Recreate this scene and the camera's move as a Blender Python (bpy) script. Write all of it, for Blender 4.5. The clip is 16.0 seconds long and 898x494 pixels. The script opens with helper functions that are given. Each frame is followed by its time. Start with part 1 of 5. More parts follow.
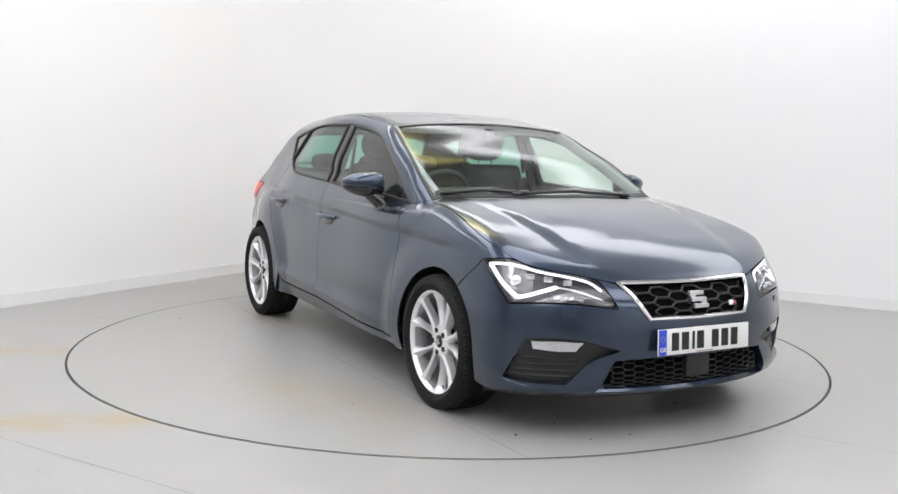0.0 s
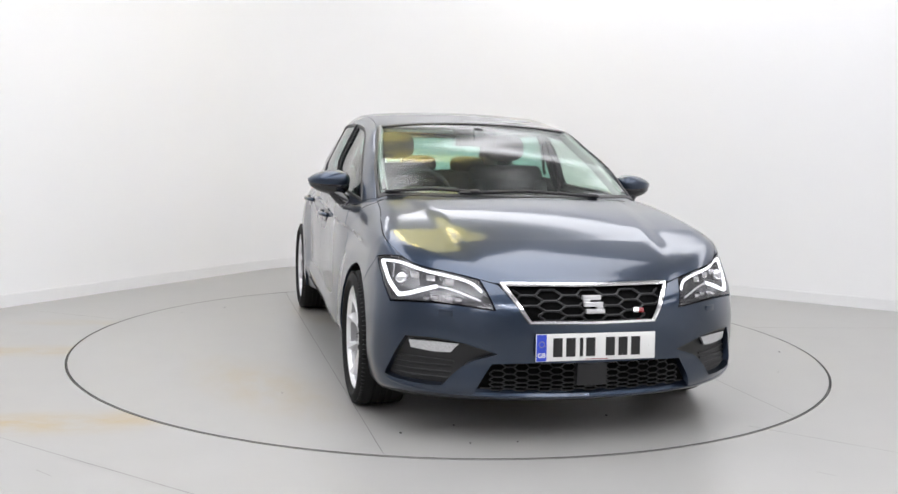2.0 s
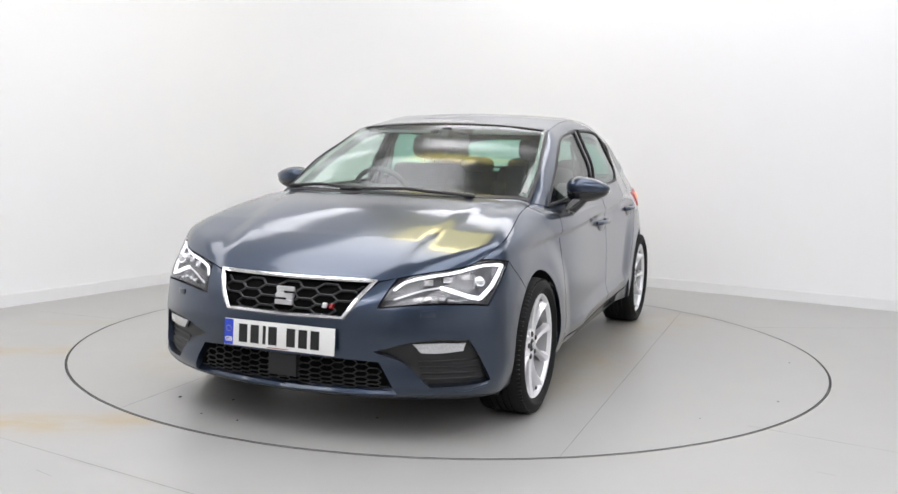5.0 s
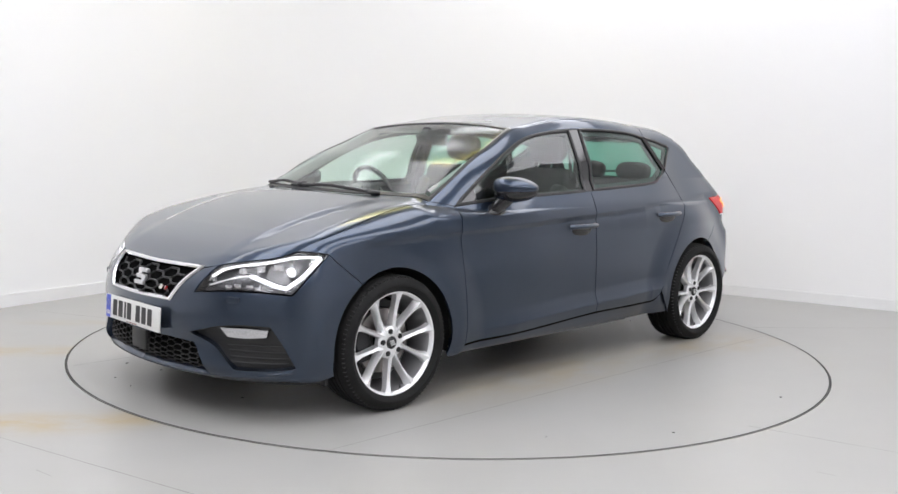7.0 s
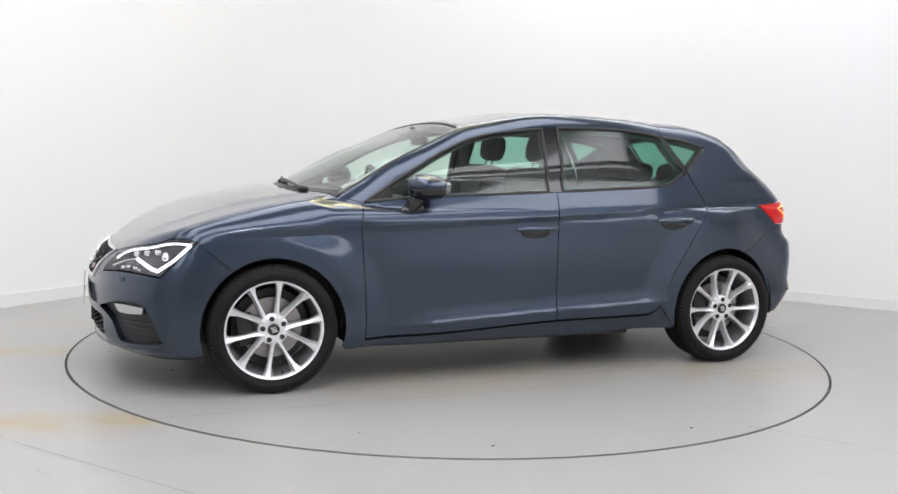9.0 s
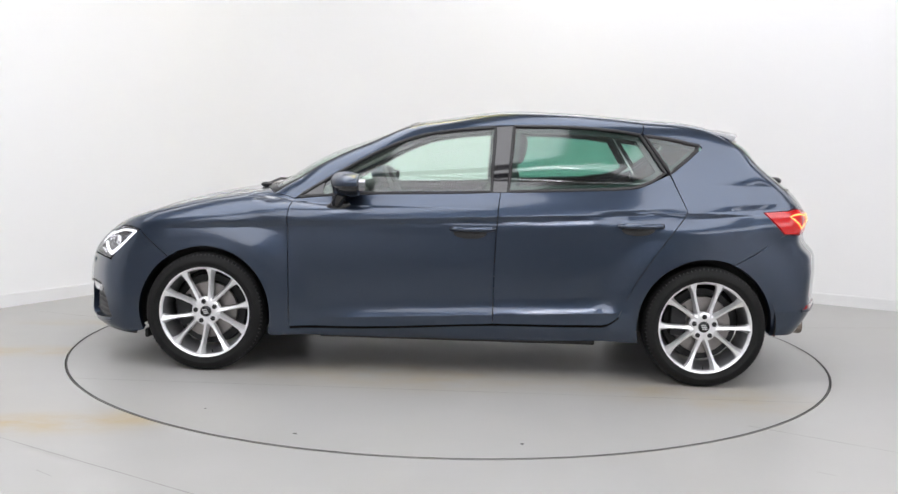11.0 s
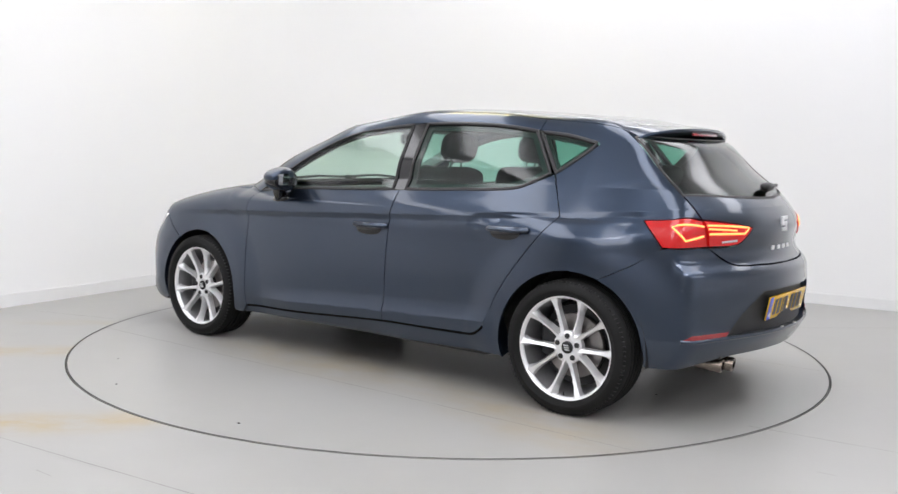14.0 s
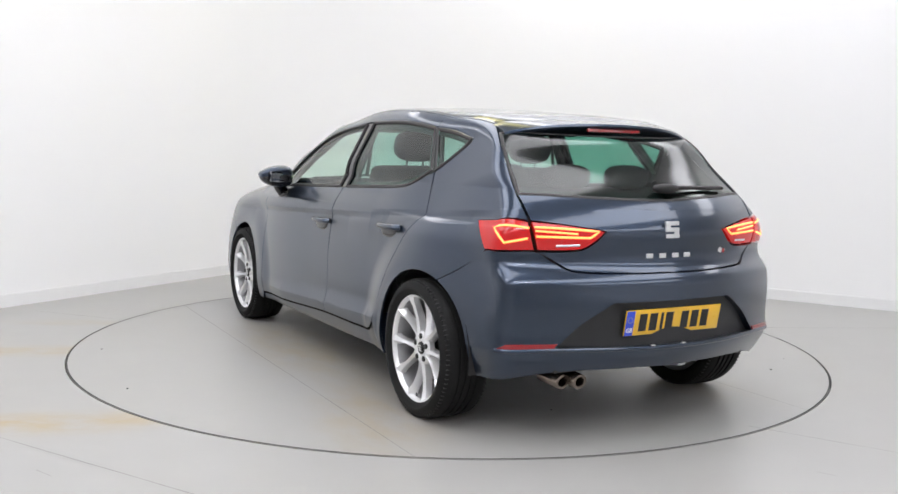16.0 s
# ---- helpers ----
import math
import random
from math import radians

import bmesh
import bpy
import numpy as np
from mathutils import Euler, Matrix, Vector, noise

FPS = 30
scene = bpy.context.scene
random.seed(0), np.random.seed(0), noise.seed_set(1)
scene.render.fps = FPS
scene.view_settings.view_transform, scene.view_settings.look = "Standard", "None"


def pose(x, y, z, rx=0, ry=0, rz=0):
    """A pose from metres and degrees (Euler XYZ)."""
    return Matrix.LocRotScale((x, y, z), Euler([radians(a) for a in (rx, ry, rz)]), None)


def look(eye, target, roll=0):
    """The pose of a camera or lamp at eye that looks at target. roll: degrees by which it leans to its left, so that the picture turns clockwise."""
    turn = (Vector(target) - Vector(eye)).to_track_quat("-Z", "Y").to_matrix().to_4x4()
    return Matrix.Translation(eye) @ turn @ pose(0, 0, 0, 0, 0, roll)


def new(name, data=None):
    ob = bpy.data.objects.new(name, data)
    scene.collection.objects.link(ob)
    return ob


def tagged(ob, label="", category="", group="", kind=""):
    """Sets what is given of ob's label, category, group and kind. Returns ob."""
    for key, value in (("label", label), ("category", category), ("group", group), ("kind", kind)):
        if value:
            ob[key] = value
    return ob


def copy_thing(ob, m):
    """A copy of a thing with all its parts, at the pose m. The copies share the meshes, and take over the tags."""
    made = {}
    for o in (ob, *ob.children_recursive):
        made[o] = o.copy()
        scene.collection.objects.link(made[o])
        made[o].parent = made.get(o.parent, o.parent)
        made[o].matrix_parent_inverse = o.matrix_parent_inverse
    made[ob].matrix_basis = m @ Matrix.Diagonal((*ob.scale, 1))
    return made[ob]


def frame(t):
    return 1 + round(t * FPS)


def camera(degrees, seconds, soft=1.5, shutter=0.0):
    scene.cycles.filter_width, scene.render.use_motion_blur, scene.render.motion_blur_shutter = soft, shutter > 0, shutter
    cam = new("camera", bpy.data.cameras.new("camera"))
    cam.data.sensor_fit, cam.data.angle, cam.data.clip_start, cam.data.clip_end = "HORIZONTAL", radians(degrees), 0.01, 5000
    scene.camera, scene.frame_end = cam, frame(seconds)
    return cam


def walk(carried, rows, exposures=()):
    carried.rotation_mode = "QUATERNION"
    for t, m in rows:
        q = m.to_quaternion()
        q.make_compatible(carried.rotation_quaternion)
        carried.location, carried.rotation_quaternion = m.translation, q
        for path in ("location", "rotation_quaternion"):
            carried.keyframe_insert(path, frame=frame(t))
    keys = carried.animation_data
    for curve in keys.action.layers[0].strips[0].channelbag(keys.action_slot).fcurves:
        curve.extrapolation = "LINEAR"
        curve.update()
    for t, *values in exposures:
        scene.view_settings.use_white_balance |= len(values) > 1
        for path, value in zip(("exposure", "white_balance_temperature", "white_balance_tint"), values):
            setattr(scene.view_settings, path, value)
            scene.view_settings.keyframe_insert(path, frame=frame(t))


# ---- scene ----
# The camera stands still before a flush turntable; the car turns on it.
EYE, AIM, LEAN = (0, -5.809, 1.222), (-0.013, 0.156, 0.581), 1.46
cam = camera(51.02, 16.0)
walk(cam, [(0, look(EYE, AIM, LEAN)), (16, look(EYE, AIM, LEAN))])

TABLE_R = 2.226
CAR_X, CAR_Y, CAR_YAW = -0.049, 0.070, -0.29      # the middle of the wheelbase, from the turntable's axis
TURN = [(0.0, -60.37), (0.5, -61.62), (1.0, -64.61), (1.5, -69.02), (2.0, -75.12), (2.5, -80.91), (3.0, -87.11), (3.5, -92.92), (4.0, -99.2), (4.5, -104.97), (7.0, -134.92), (7.5, -140.66), (8.0, -146.76), (8.5, -152.45), (9.0, -158.32), (11.5, -187.65), (12.0, -193.61), (12.5, -199.41), (13.0, -205.16), (13.5, -210.8), (14.0, -216.85), (14.5, -222.56), (15.0, -228.73), (15.5, -234.53), (16.0, -240.7)]

from mathutils.geometry import tessellate_polygon

# ---- world and lights ----
world = bpy.data.worlds.new("studio_world")
scene.world = world
world.use_nodes = True
world.node_tree.nodes["Background"].inputs[0].default_value = (0.9, 0.95, 1.0, 1)
world.node_tree.nodes["Background"].inputs[1].default_value = 0.0
scene.view_settings.exposure = 0.0
PANEL_LIGHT, WARM_LIGHT = 3.5, 1.9
# ceiling panels: place, size, turn; last two rows added to brighten walls and car
LIGHTS = [((-1.95, -1.3, 3.55), (1.3, 5.6), -30), ((0.1, -2.3, 3.55), (1.3, 5.6), -30), ((2.15, -3.5, 3.55), (1.3, 5.6), -30),
          ((-3.05, 0.1, 3.55), (0.38, 7.0), -30), ((2.3, 1.55, 3.55), (6.4, 0.8), -30),
          ((-3.0, -6.3, 3.55), (1.3, 5.0), -30), ((-0.2, -7.4, 3.55), (1.3, 5.0), -30), ((4.4, -4.7, 3.55), (1.3, 5.0), -30)]
WARM_AT = ((-0.2, 1.15, 3.55), (1.3, 0.8), -30)


# ---- materials ----
def material(name, color, rough=0.5, metal=0.0, coat=0.0, grain=0.06, scale=40.0, bump=0.0, emit=None, power=0.0, spec=0.5, soft=0.05):
    m = bpy.data.materials.new(name)
    m.use_nodes = True
    n, l = m.node_tree.nodes, m.node_tree.links
    p = n["Principled BSDF"]
    p.inputs["Roughness"].default_value = rough
    p.inputs["Metallic"].default_value = metal
    p.inputs["Coat Weight"].default_value = coat
    p.inputs["Coat Roughness"].default_value = soft
    p.inputs["Specular IOR Level"].default_value = spec
    where = n.new("ShaderNodeTexCoord")
    tex = n.new("ShaderNodeTexNoise")
    tex.inputs["Scale"].default_value = scale
    tex.inputs["Detail"].default_value = 6
    l.new(where.outputs["Object"], tex.inputs["Vector"])
    ramp = n.new("ShaderNodeMix")
    ramp.data_type = "RGBA"
    ramp.inputs[6].default_value = (*[c * (1 - grain) for c in color], 1)
    ramp.inputs[7].default_value = (*[min(1, c * (1 + grain)) for c in color], 1)
    l.new(tex.outputs["Fac"], ramp.inputs[0])
    l.new(ramp.outputs[2], p.inputs["Base Color"])
    if bump:
        b = n.new("ShaderNodeBump")
        b.inputs["Strength"].default_value = bump
        b.inputs["Distance"].default_value = 0.002
        l.new(tex.outputs["Fac"], b.inputs["Height"])
        l.new(b.outputs["Normal"], p.inputs["Normal"])
    if emit:
        p.inputs["Emission Color"].default_value = (*emit, 1)
        p.inputs["Emission Strength"].default_value = power
    return m


def glass(name, tint, gloss=1.0, rough=0.03):
    m = bpy.data.materials.new(name)
    m.use_nodes = True
    n, l = m.node_tree.nodes, m.node_tree.links
    n.remove(n["Principled BSDF"])
    clear, shine, mix, fres = (n.new(k) for k in ("ShaderNodeBsdfTransparent", "ShaderNodeBsdfGlossy", "ShaderNodeMixShader", "ShaderNodeLayerWeight"))
    clear.inputs[0].default_value = (*tint, 1)
    shine.inputs["Roughness"].default_value = rough
    shine.inputs[0].default_value = (gloss, gloss, gloss, 1)
    fres.inputs["Blend"].default_value = 0.5
    power, rise = n.new("ShaderNodeMath"), n.new("ShaderNodeMath")
    power.operation, rise.operation = "POWER", "MULTIPLY_ADD"
    power.inputs[1].default_value, rise.inputs[1].default_value, rise.inputs[2].default_value = 4.5, 0.88, 0.065
    l.new(fres.outputs["Facing"], power.inputs[0])
    l.new(power.outputs[0], rise.inputs[0])
    l.new(rise.outputs[0], mix.inputs[0])
    l.new(clear.outputs[0], mix.inputs[1])
    l.new(shine.outputs[0], mix.inputs[2])
    l.new(mix.outputs[0], n["Material Output"].inputs[0])
    return m


def paint_material():
    m = material("blue_grey_metallic_paint", (0.030, 0.046, 0.077), 0.29, 0.90, 1.0, 0.10, 900.0, soft=0.09)
    return m


def floor_material(name, stains):
    """Light grey painted concrete with faint scuffs, and warm brown stains beside the turntable; those on it also paint
    brown shade.
    """
    m = material(name, (0.355, 0.352, 0.338), 0.45, grain=0.04, scale=3.0, bump=0.006, spec=0.5)
    n, l = m.node_tree.nodes, m.node_tree.links
    p = n["Principled BSDF"]
    old = p.inputs["Base Color"].links[0].from_socket
    where = n["Texture Coordinate"]

    def layer(old, fac, color):
        mix = n.new("ShaderNodeMix")
        mix.data_type = "RGBA"
        mix.inputs[7].default_value = (*color, 1)
        l.new(old, mix.inputs[6])
        l.new(fac, mix.inputs[0])
        return mix.outputs[2]

    def cloud(scale, low, high, stretch=(1, 1, 1)):
        mp = n.new("ShaderNodeMapping")
        mp.inputs["Scale"].default_value = stretch
        l.new(where.outputs["Object"], mp.inputs[0])
        t = n.new("ShaderNodeTexNoise")
        t.inputs["Scale"].default_value, t.inputs["Detail"].default_value, t.inputs["Roughness"].default_value = scale, 8, 0.62
        l.new(mp.outputs[0], t.inputs["Vector"])
        r = n.new("ShaderNodeMapRange")
        r.inputs[1].default_value, r.inputs[2].default_value = low, high
        l.new(t.outputs["Fac"], r.inputs[0])
        return r.outputs[0], t

    f, t = cloud(1.3, 0.5, 1.3, (1, 1.6, 1))
    c = layer(old, f, (0.36, 0.345, 0.32))
    f, t = cloud(14.0, 0.68, 0.8)
    c = layer(c, f, (0.33, 0.32, 0.31))
    for (x, y, rx, ry, turn, power) in stains:
        mp = n.new("ShaderNodeMapping")
        mp.vector_type = "TEXTURE"
        mp.inputs["Location"].default_value = (x, y, 0)
        mp.inputs["Rotation"].default_value = (0, 0, radians(turn))
        mp.inputs["Scale"].default_value = (rx, ry, 1)
        l.new(where.outputs["Object"], mp.inputs[0])
        dist = n.new("ShaderNodeVectorMath")
        dist.operation = "LENGTH"
        l.new(mp.outputs[0], dist.inputs[0])
        r = n.new("ShaderNodeMapRange")
        r.interpolation_type = "SMOOTHSTEP"
        r.inputs[1].default_value, r.inputs[2].default_value, r.inputs[3].default_value, r.inputs[4].default_value = 0.1, 1.0, power, 0.0
        l.new(dist.outputs["Value"], r.inputs[0])
        mul = n.new("ShaderNodeMath")
        mul.operation = "MULTIPLY"
        g, t = cloud(4.0, 0.3, 0.65, (1, 2, 1))
        l.new(r.outputs[0], mul.inputs[0])
        l.new(g, mul.inputs[1])
        c = layer(c, mul.outputs[0], (0.37, 0.29, 0.16))
    l.new(c, p.inputs["Base Color"])
    rr = n.new("ShaderNodeMapRange")
    rr.inputs[3].default_value, rr.inputs[4].default_value = 0.31, 0.35
    l.new(t.outputs["Fac"], rr.inputs[0])
    l.new(rr.outputs[0], p.inputs["Roughness"])
    return m


PAINT = paint_material()
BLACK = material("satin_black_plastic", (0.012, 0.012, 0.013), 0.42, grain=0.15, scale=300, bump=0.05)
GLOSS_BLACK = material("gloss_black_trim", (0.006, 0.006, 0.008), 0.10, coat=0.5)
MATT_BLACK = material("matt_black", (0.004, 0.004, 0.004), 0.95, spec=0.05)
DARK = material("dark_grey_plastic", (0.016, 0.0165, 0.018), 0.55, grain=0.12, scale=250, bump=0.1)
RUBBER = material("tyre_rubber", (0.009, 0.009, 0.009), 0.75, grain=0.25, scale=60, bump=0.15, spec=0.25)
ALLOY = material("silver_alloy", (0.86, 0.86, 0.87), 0.30, 0.6, 0.3, 0.04, 200)
# darker copy of the alloy, with the shade behind the spokes in its colour
ALLOY_SHADE = material("shaded_alloy_barrel", (0.42, 0.42, 0.43), 0.45, 0.8, grain=0.1)
STEEL = material("brake_steel", (0.33, 0.31, 0.30), 0.4, 0.9, grain=0.2, scale=20)
TIP_STEEL = material("exhaust_steel", (0.24, 0.20, 0.17), 0.25, 0.95, grain=0.2, scale=30)
CHROME = material("chrome", (0.86, 0.86, 0.87), 0.12, 1.0, grain=0.02)
SATIN = material("satin_silver", (0.78, 0.78, 0.79), 0.3, 0.9, grain=0.02)
FABRIC = material("charcoal_seat_fabric", (0.03, 0.03, 0.033), 0.9, grain=0.3, scale=400, bump=0.4)
LINER = material("grey_headlining", (0.36, 0.36, 0.35), 0.9, grain=0.05, scale=300, bump=0.2)
TRIM = material("charcoal_interior_plastic", (0.035, 0.036, 0.037), 0.6, grain=0.15, scale=200, bump=0.15)
LAMP_DARK = material("lamp_bezel", (0.085, 0.085, 0.09), 0.25, 0.6, grain=0.1)
DAYLIGHT = material("daytime_light", (0.9, 0.9, 0.9), 0.4, emit=(0.92, 0.93, 1.0), power=1.7)
RED = material("red_lamp_plastic", (0.36, 0.004, 0.006), 0.2, coat=0.4, grain=0.05, emit=(1.0, 0.02, 0.015), power=0.20)
RED_DARK = material("red_reflector", (0.26, 0.006, 0.01), 0.15, coat=1.0, grain=0.1, scale=500)
TAIL_LIGHT = material("tail_light_strip", (1.0, 0.25, 0.12), 0.4, emit=(1.0, 0.30, 0.06), power=2.0)
FOG_LENS = material("fog_lens", (0.55, 0.55, 0.56), 0.15, 0.4, 0.8, 0.35, 120)
LENS = glass("clear_lamp_cover", (0.97, 0.97, 0.98), 0.8)
GREEN_GLASS = glass("green_tinted_glass", (0.76, 0.90, 0.83), 0.95, 0.05)
PRIVACY_GLASS = glass("dark_privacy_glass", (0.34, 0.62, 0.53), 0.95, 0.11)
SCREEN_GLASS = glass("windscreen_glass", (0.78, 0.91, 0.84), 0.9, 0.16)
WHITE_PLATE = material("white_plate", (0.78, 0.78, 0.76), 0.25, coat=0.6, grain=0.02)
YELLOW_PLATE = material("yellow_plate", (0.80, 0.47, 0.03), 0.25, coat=0.6, grain=0.02)
BLUE_BAND = material("blue_plate_band", (0.02, 0.06, 0.55), 0.3, coat=0.5)
INK = material("plate_ink", (0.01, 0.01, 0.01), 0.4)
WALL = material("white_wall_paint", (0.89, 0.89, 0.89), 0.55, grain=0.012, scale=1.2, bump=0.015)
GREY_WALL = material("grey_wall_paint", (0.55, 0.55, 0.555), 0.7, grain=0.05, scale=2)
SKIRT = material("white_skirting_paint", (0.84, 0.84, 0.84), 0.35, grain=0.03, scale=8)
CEILING = material("ceiling_paint", (0.70, 0.70, 0.70), 0.8, grain=0.03, scale=2)
PANEL_GLOW = material("light_panel", (0.9, 0.9, 0.9), 0.5, emit=(0.968, 0.965, 1.012), power=PANEL_LIGHT)
WARM_GLOW = material("warm_light_panel", (0.9, 0.8, 0.4), 0.5, emit=(1.0, 0.90, 0.36), power=WARM_LIGHT)
JOINT = material("dark_joint", (0.05, 0.048, 0.045), 0.8, grain=0.4, scale=9)
FLOOR = floor_material("grey_painted_floor", [(-2.4, -0.55, 0.85, 0.20, 8, 0.95), (-1.75, -1.90, 1.05, 0.24, 12, 1.0), (-2.5, 0.3, 0.6, 0.14, 5, 0.5)])
# the turntable's stains double as brown shade and reflection under the car
TABLE = floor_material("grey_turntable_paint", [(0.9, -1.2, 1.0, 0.4, 20, 0.5), (-1.3, 1.1, 1.0, 0.4, -15, 0.55), (0.2, 0.9, 1.3, 0.45, 0, 0.55), (1.3, 0.1, 0.6, 0.8, 0, 0.45), (-1.2, -0.6, 0.9, 0.5, 10, 0.4)])


# ---- mesh helpers ----
def mesh_object(name, bm, mat, parent=None, label="", smooth=True):
    me = bpy.data.meshes.new(name)
    bmesh.ops.recalc_face_normals(bm, faces=bm.faces[:])
    bm.to_mesh(me)
    bm.free()
    if smooth:
        for p in me.polygons:
            p.use_smooth = True
        me.set_sharp_from_angle(angle=radians(38))
    me.materials.append(mat)
    ob = new(name, me)
    ob.parent = parent
    return tagged(ob, label)


def part(name, bm, mat, parent, label=""):
    return mesh_object(name, bm, mat, parent, label)


def add_box(bm, size, at=(0, 0, 0), bevel=0.0, turn=(0, 0, 0), segments=2):
    got = bmesh.ops.create_cube(bm, size=1)["verts"]
    for v in got:
        v.co = Vector((v.co.x * size[0], v.co.y * size[1], v.co.z * size[2]))
    if bevel:
        edges = list({e for v in got for e in v.link_edges})
        got = bmesh.ops.bevel(bm, geom=edges, offset=bevel, segments=segments, affect="EDGES", profile=0.6)["verts"]
    m = pose(*at, *turn)
    for v in {v for v in got}:
        v.co = m @ v.co
    return got


def box(size, at=(0, 0, 0), bevel=0.0, turn=(0, 0, 0), segments=2):
    bm = bmesh.new()
    add_box(bm, size, (0, 0, 0), bevel, (0, 0, 0), segments)
    bm.transform(pose(*at, *turn))
    return bm


def add_tube(bm, points, r, sides=8, closed=False, flat=1.0, up=(0, 0, 1)):
    """A tube along points; flat squashes it along up."""
    pts = [Vector(p) for p in points]
    n = len(pts)
    rings = []
    for i, p in enumerate(pts):
        a = pts[i - 1] if i or closed else pts[i]
        b = pts[(i + 1) % n] if i < n - 1 or closed else pts[i]
        t = (b - a).normalized()
        u = Vector(up[i] if isinstance(up[0], tuple) else up)
        side = t.cross(u)
        side = side.normalized() if side.length > 1e-5 else t.orthogonal().normalized()
        nn = side.cross(t).normalized()
        rings.append([bm.verts.new(p + side * r * math.cos(k * math.tau / sides) + nn * r * flat * math.sin(k * math.tau / sides)) for k in range(sides)])
    for i in range(n if closed else n - 1):
        a, b = rings[i], rings[(i + 1) % n]
        for k in range(sides):
            bm.faces.new((a[k], a[(k + 1) % sides], b[(k + 1) % sides], b[k]))
    if not closed:
        bm.faces.new(rings[0][::-1])
        bm.faces.new(rings[-1])


def lathe(profile, steps=64, closed=False):
    """Turns a profile of (radius, y) about the y axis."""
    bm = bmesh.new()
    rings = []
    for k in range(steps):
        a = k * math.tau / steps
        rings.append([bm.verts.new((r * math.cos(a), y, r * math.sin(a))) for r, y in profile])
    m = len(profile)
    for k in range(steps):
        a, b = rings[k], rings[(k + 1) % steps]
        for i in range(m if closed else m - 1):
            j = (i + 1) % m
            bm.faces.new((a[i], a[j], b[j], b[i]))
    return bm


def blob(at, size, power=2.6, turn=(0, 0, 0), seg=28):
    """A rounded, slightly boxy lump."""
    bm = bmesh.new()
    bmesh.ops.create_uvsphere(bm, u_segments=seg, v_segments=seg // 2, radius=1)
    for v in bm.verts:
        c = v.co
        k = (abs(c.x) ** power + abs(c.y) ** power + abs(c.z) ** power) ** (-1 / power)
        v.co = Vector((c.x * k * size[0], c.y * k * size[1], c.z * k * size[2]))
    bm.transform(pose(*at, *turn))
    return bm


# ---- the form of the car's skin: x forwards, y to its left, z up, from the ground under the middle of the wheelbase ----
def curve(xs, ys):
    """A smooth curve through knots, straight beyond its ends."""
    xs, ys = np.array(xs, float), np.array(ys, float)
    d = np.diff(ys) / np.diff(xs)
    m = np.empty(len(xs))
    m[0], m[-1] = d[0], d[-1]
    w = np.diff(xs)
    m[1:-1] = (d[:-1] * w[1:] + d[1:] * w[:-1]) / (w[1:] + w[:-1])

    def at(x):
        x = np.asarray(x, float)
        i = np.clip(np.searchsorted(xs, x) - 1, 0, len(xs) - 2)
        h = xs[i + 1] - xs[i]
        t = (x - xs[i]) / h
        tc = np.clip(t, 0, 1)
        a, b = ys[i], ys[i + 1]
        v = (a * (1 + 2 * tc) * (1 - tc) ** 2 + b * tc ** 2 * (3 - 2 * tc)
             + h * m[i] * tc * (1 - tc) ** 2 - h * m[i + 1] * tc ** 2 * (1 - tc))
        return v + np.where(t < 0, t * h * m[0], 0) + np.where(t > 1, (t - 1) * h * m[-1], 0)
    return at


def smax(a, b, k):
    h = np.maximum(k - np.abs(a - b), 0) / k
    return np.maximum(a, b) + h * h * k / 4


FORM = dict(
    zx=[-1.5, -1.3, -1.0, -0.6, -0.2, 0.1, 0.25, 0.5, 0.78, 0.98, 1.08, 1.2, 1.4, 1.7, 1.9, 2.04],
    zc=[1.328, 1.381, 1.405, 1.429, 1.427, 1.38, 1.354, 1.262, 1.158, 1.035, 0.977, 0.954, 0.915, 0.822, 0.743, 0.662],
    rz=[0.22, 0.32, 0.4, 0.46, 0.63, 0.69, 0.735, 0.9, 0.99, 1.15, 1.28, 1.36],
    rx=[-1.95, -2.03, -2.07, -2.067, -2.068, -2.056, -2.014, -2.0, -1.937, -1.74, -1.61, -1.464],
    fz=[0.14, 0.2, 0.35, 0.5, 0.6, 0.7, 0.85],
    fx=[2.029, 2.124, 2.151, 2.154, 2.126, 2.061, 1.984],
    wx=[-2.0, -1.7, -1.3, -0.7, 0.0, 0.7, 1.3, 1.7, 2.0],
    wy=[0.770, 0.785, 0.850, 0.864, 0.872, 0.886, 0.848, 0.849, 0.838],
    sz=[0.18, 0.3, 0.45, 0.6, 0.75, 0.83, 0.9, 0.98],
    sy=[0.048, 0.022, 0.019, 0.021, 0.028, 0.029, 0.053, 0.096],
    gx=[-1.7, -1.3, -0.7, 0.0, 0.5, 1.0],
    gy=[0.721, 0.74, 0.818, 0.807, 0.802, 0.726],
    misc=[0.512, -0.003, 0.186, 0.012, 0.078, 0.274, 0.29, 0.364, -0.017],
)   # misc: tumblehome, its curve, windscreen bow, bonnet and roof crown, front and rear rounding


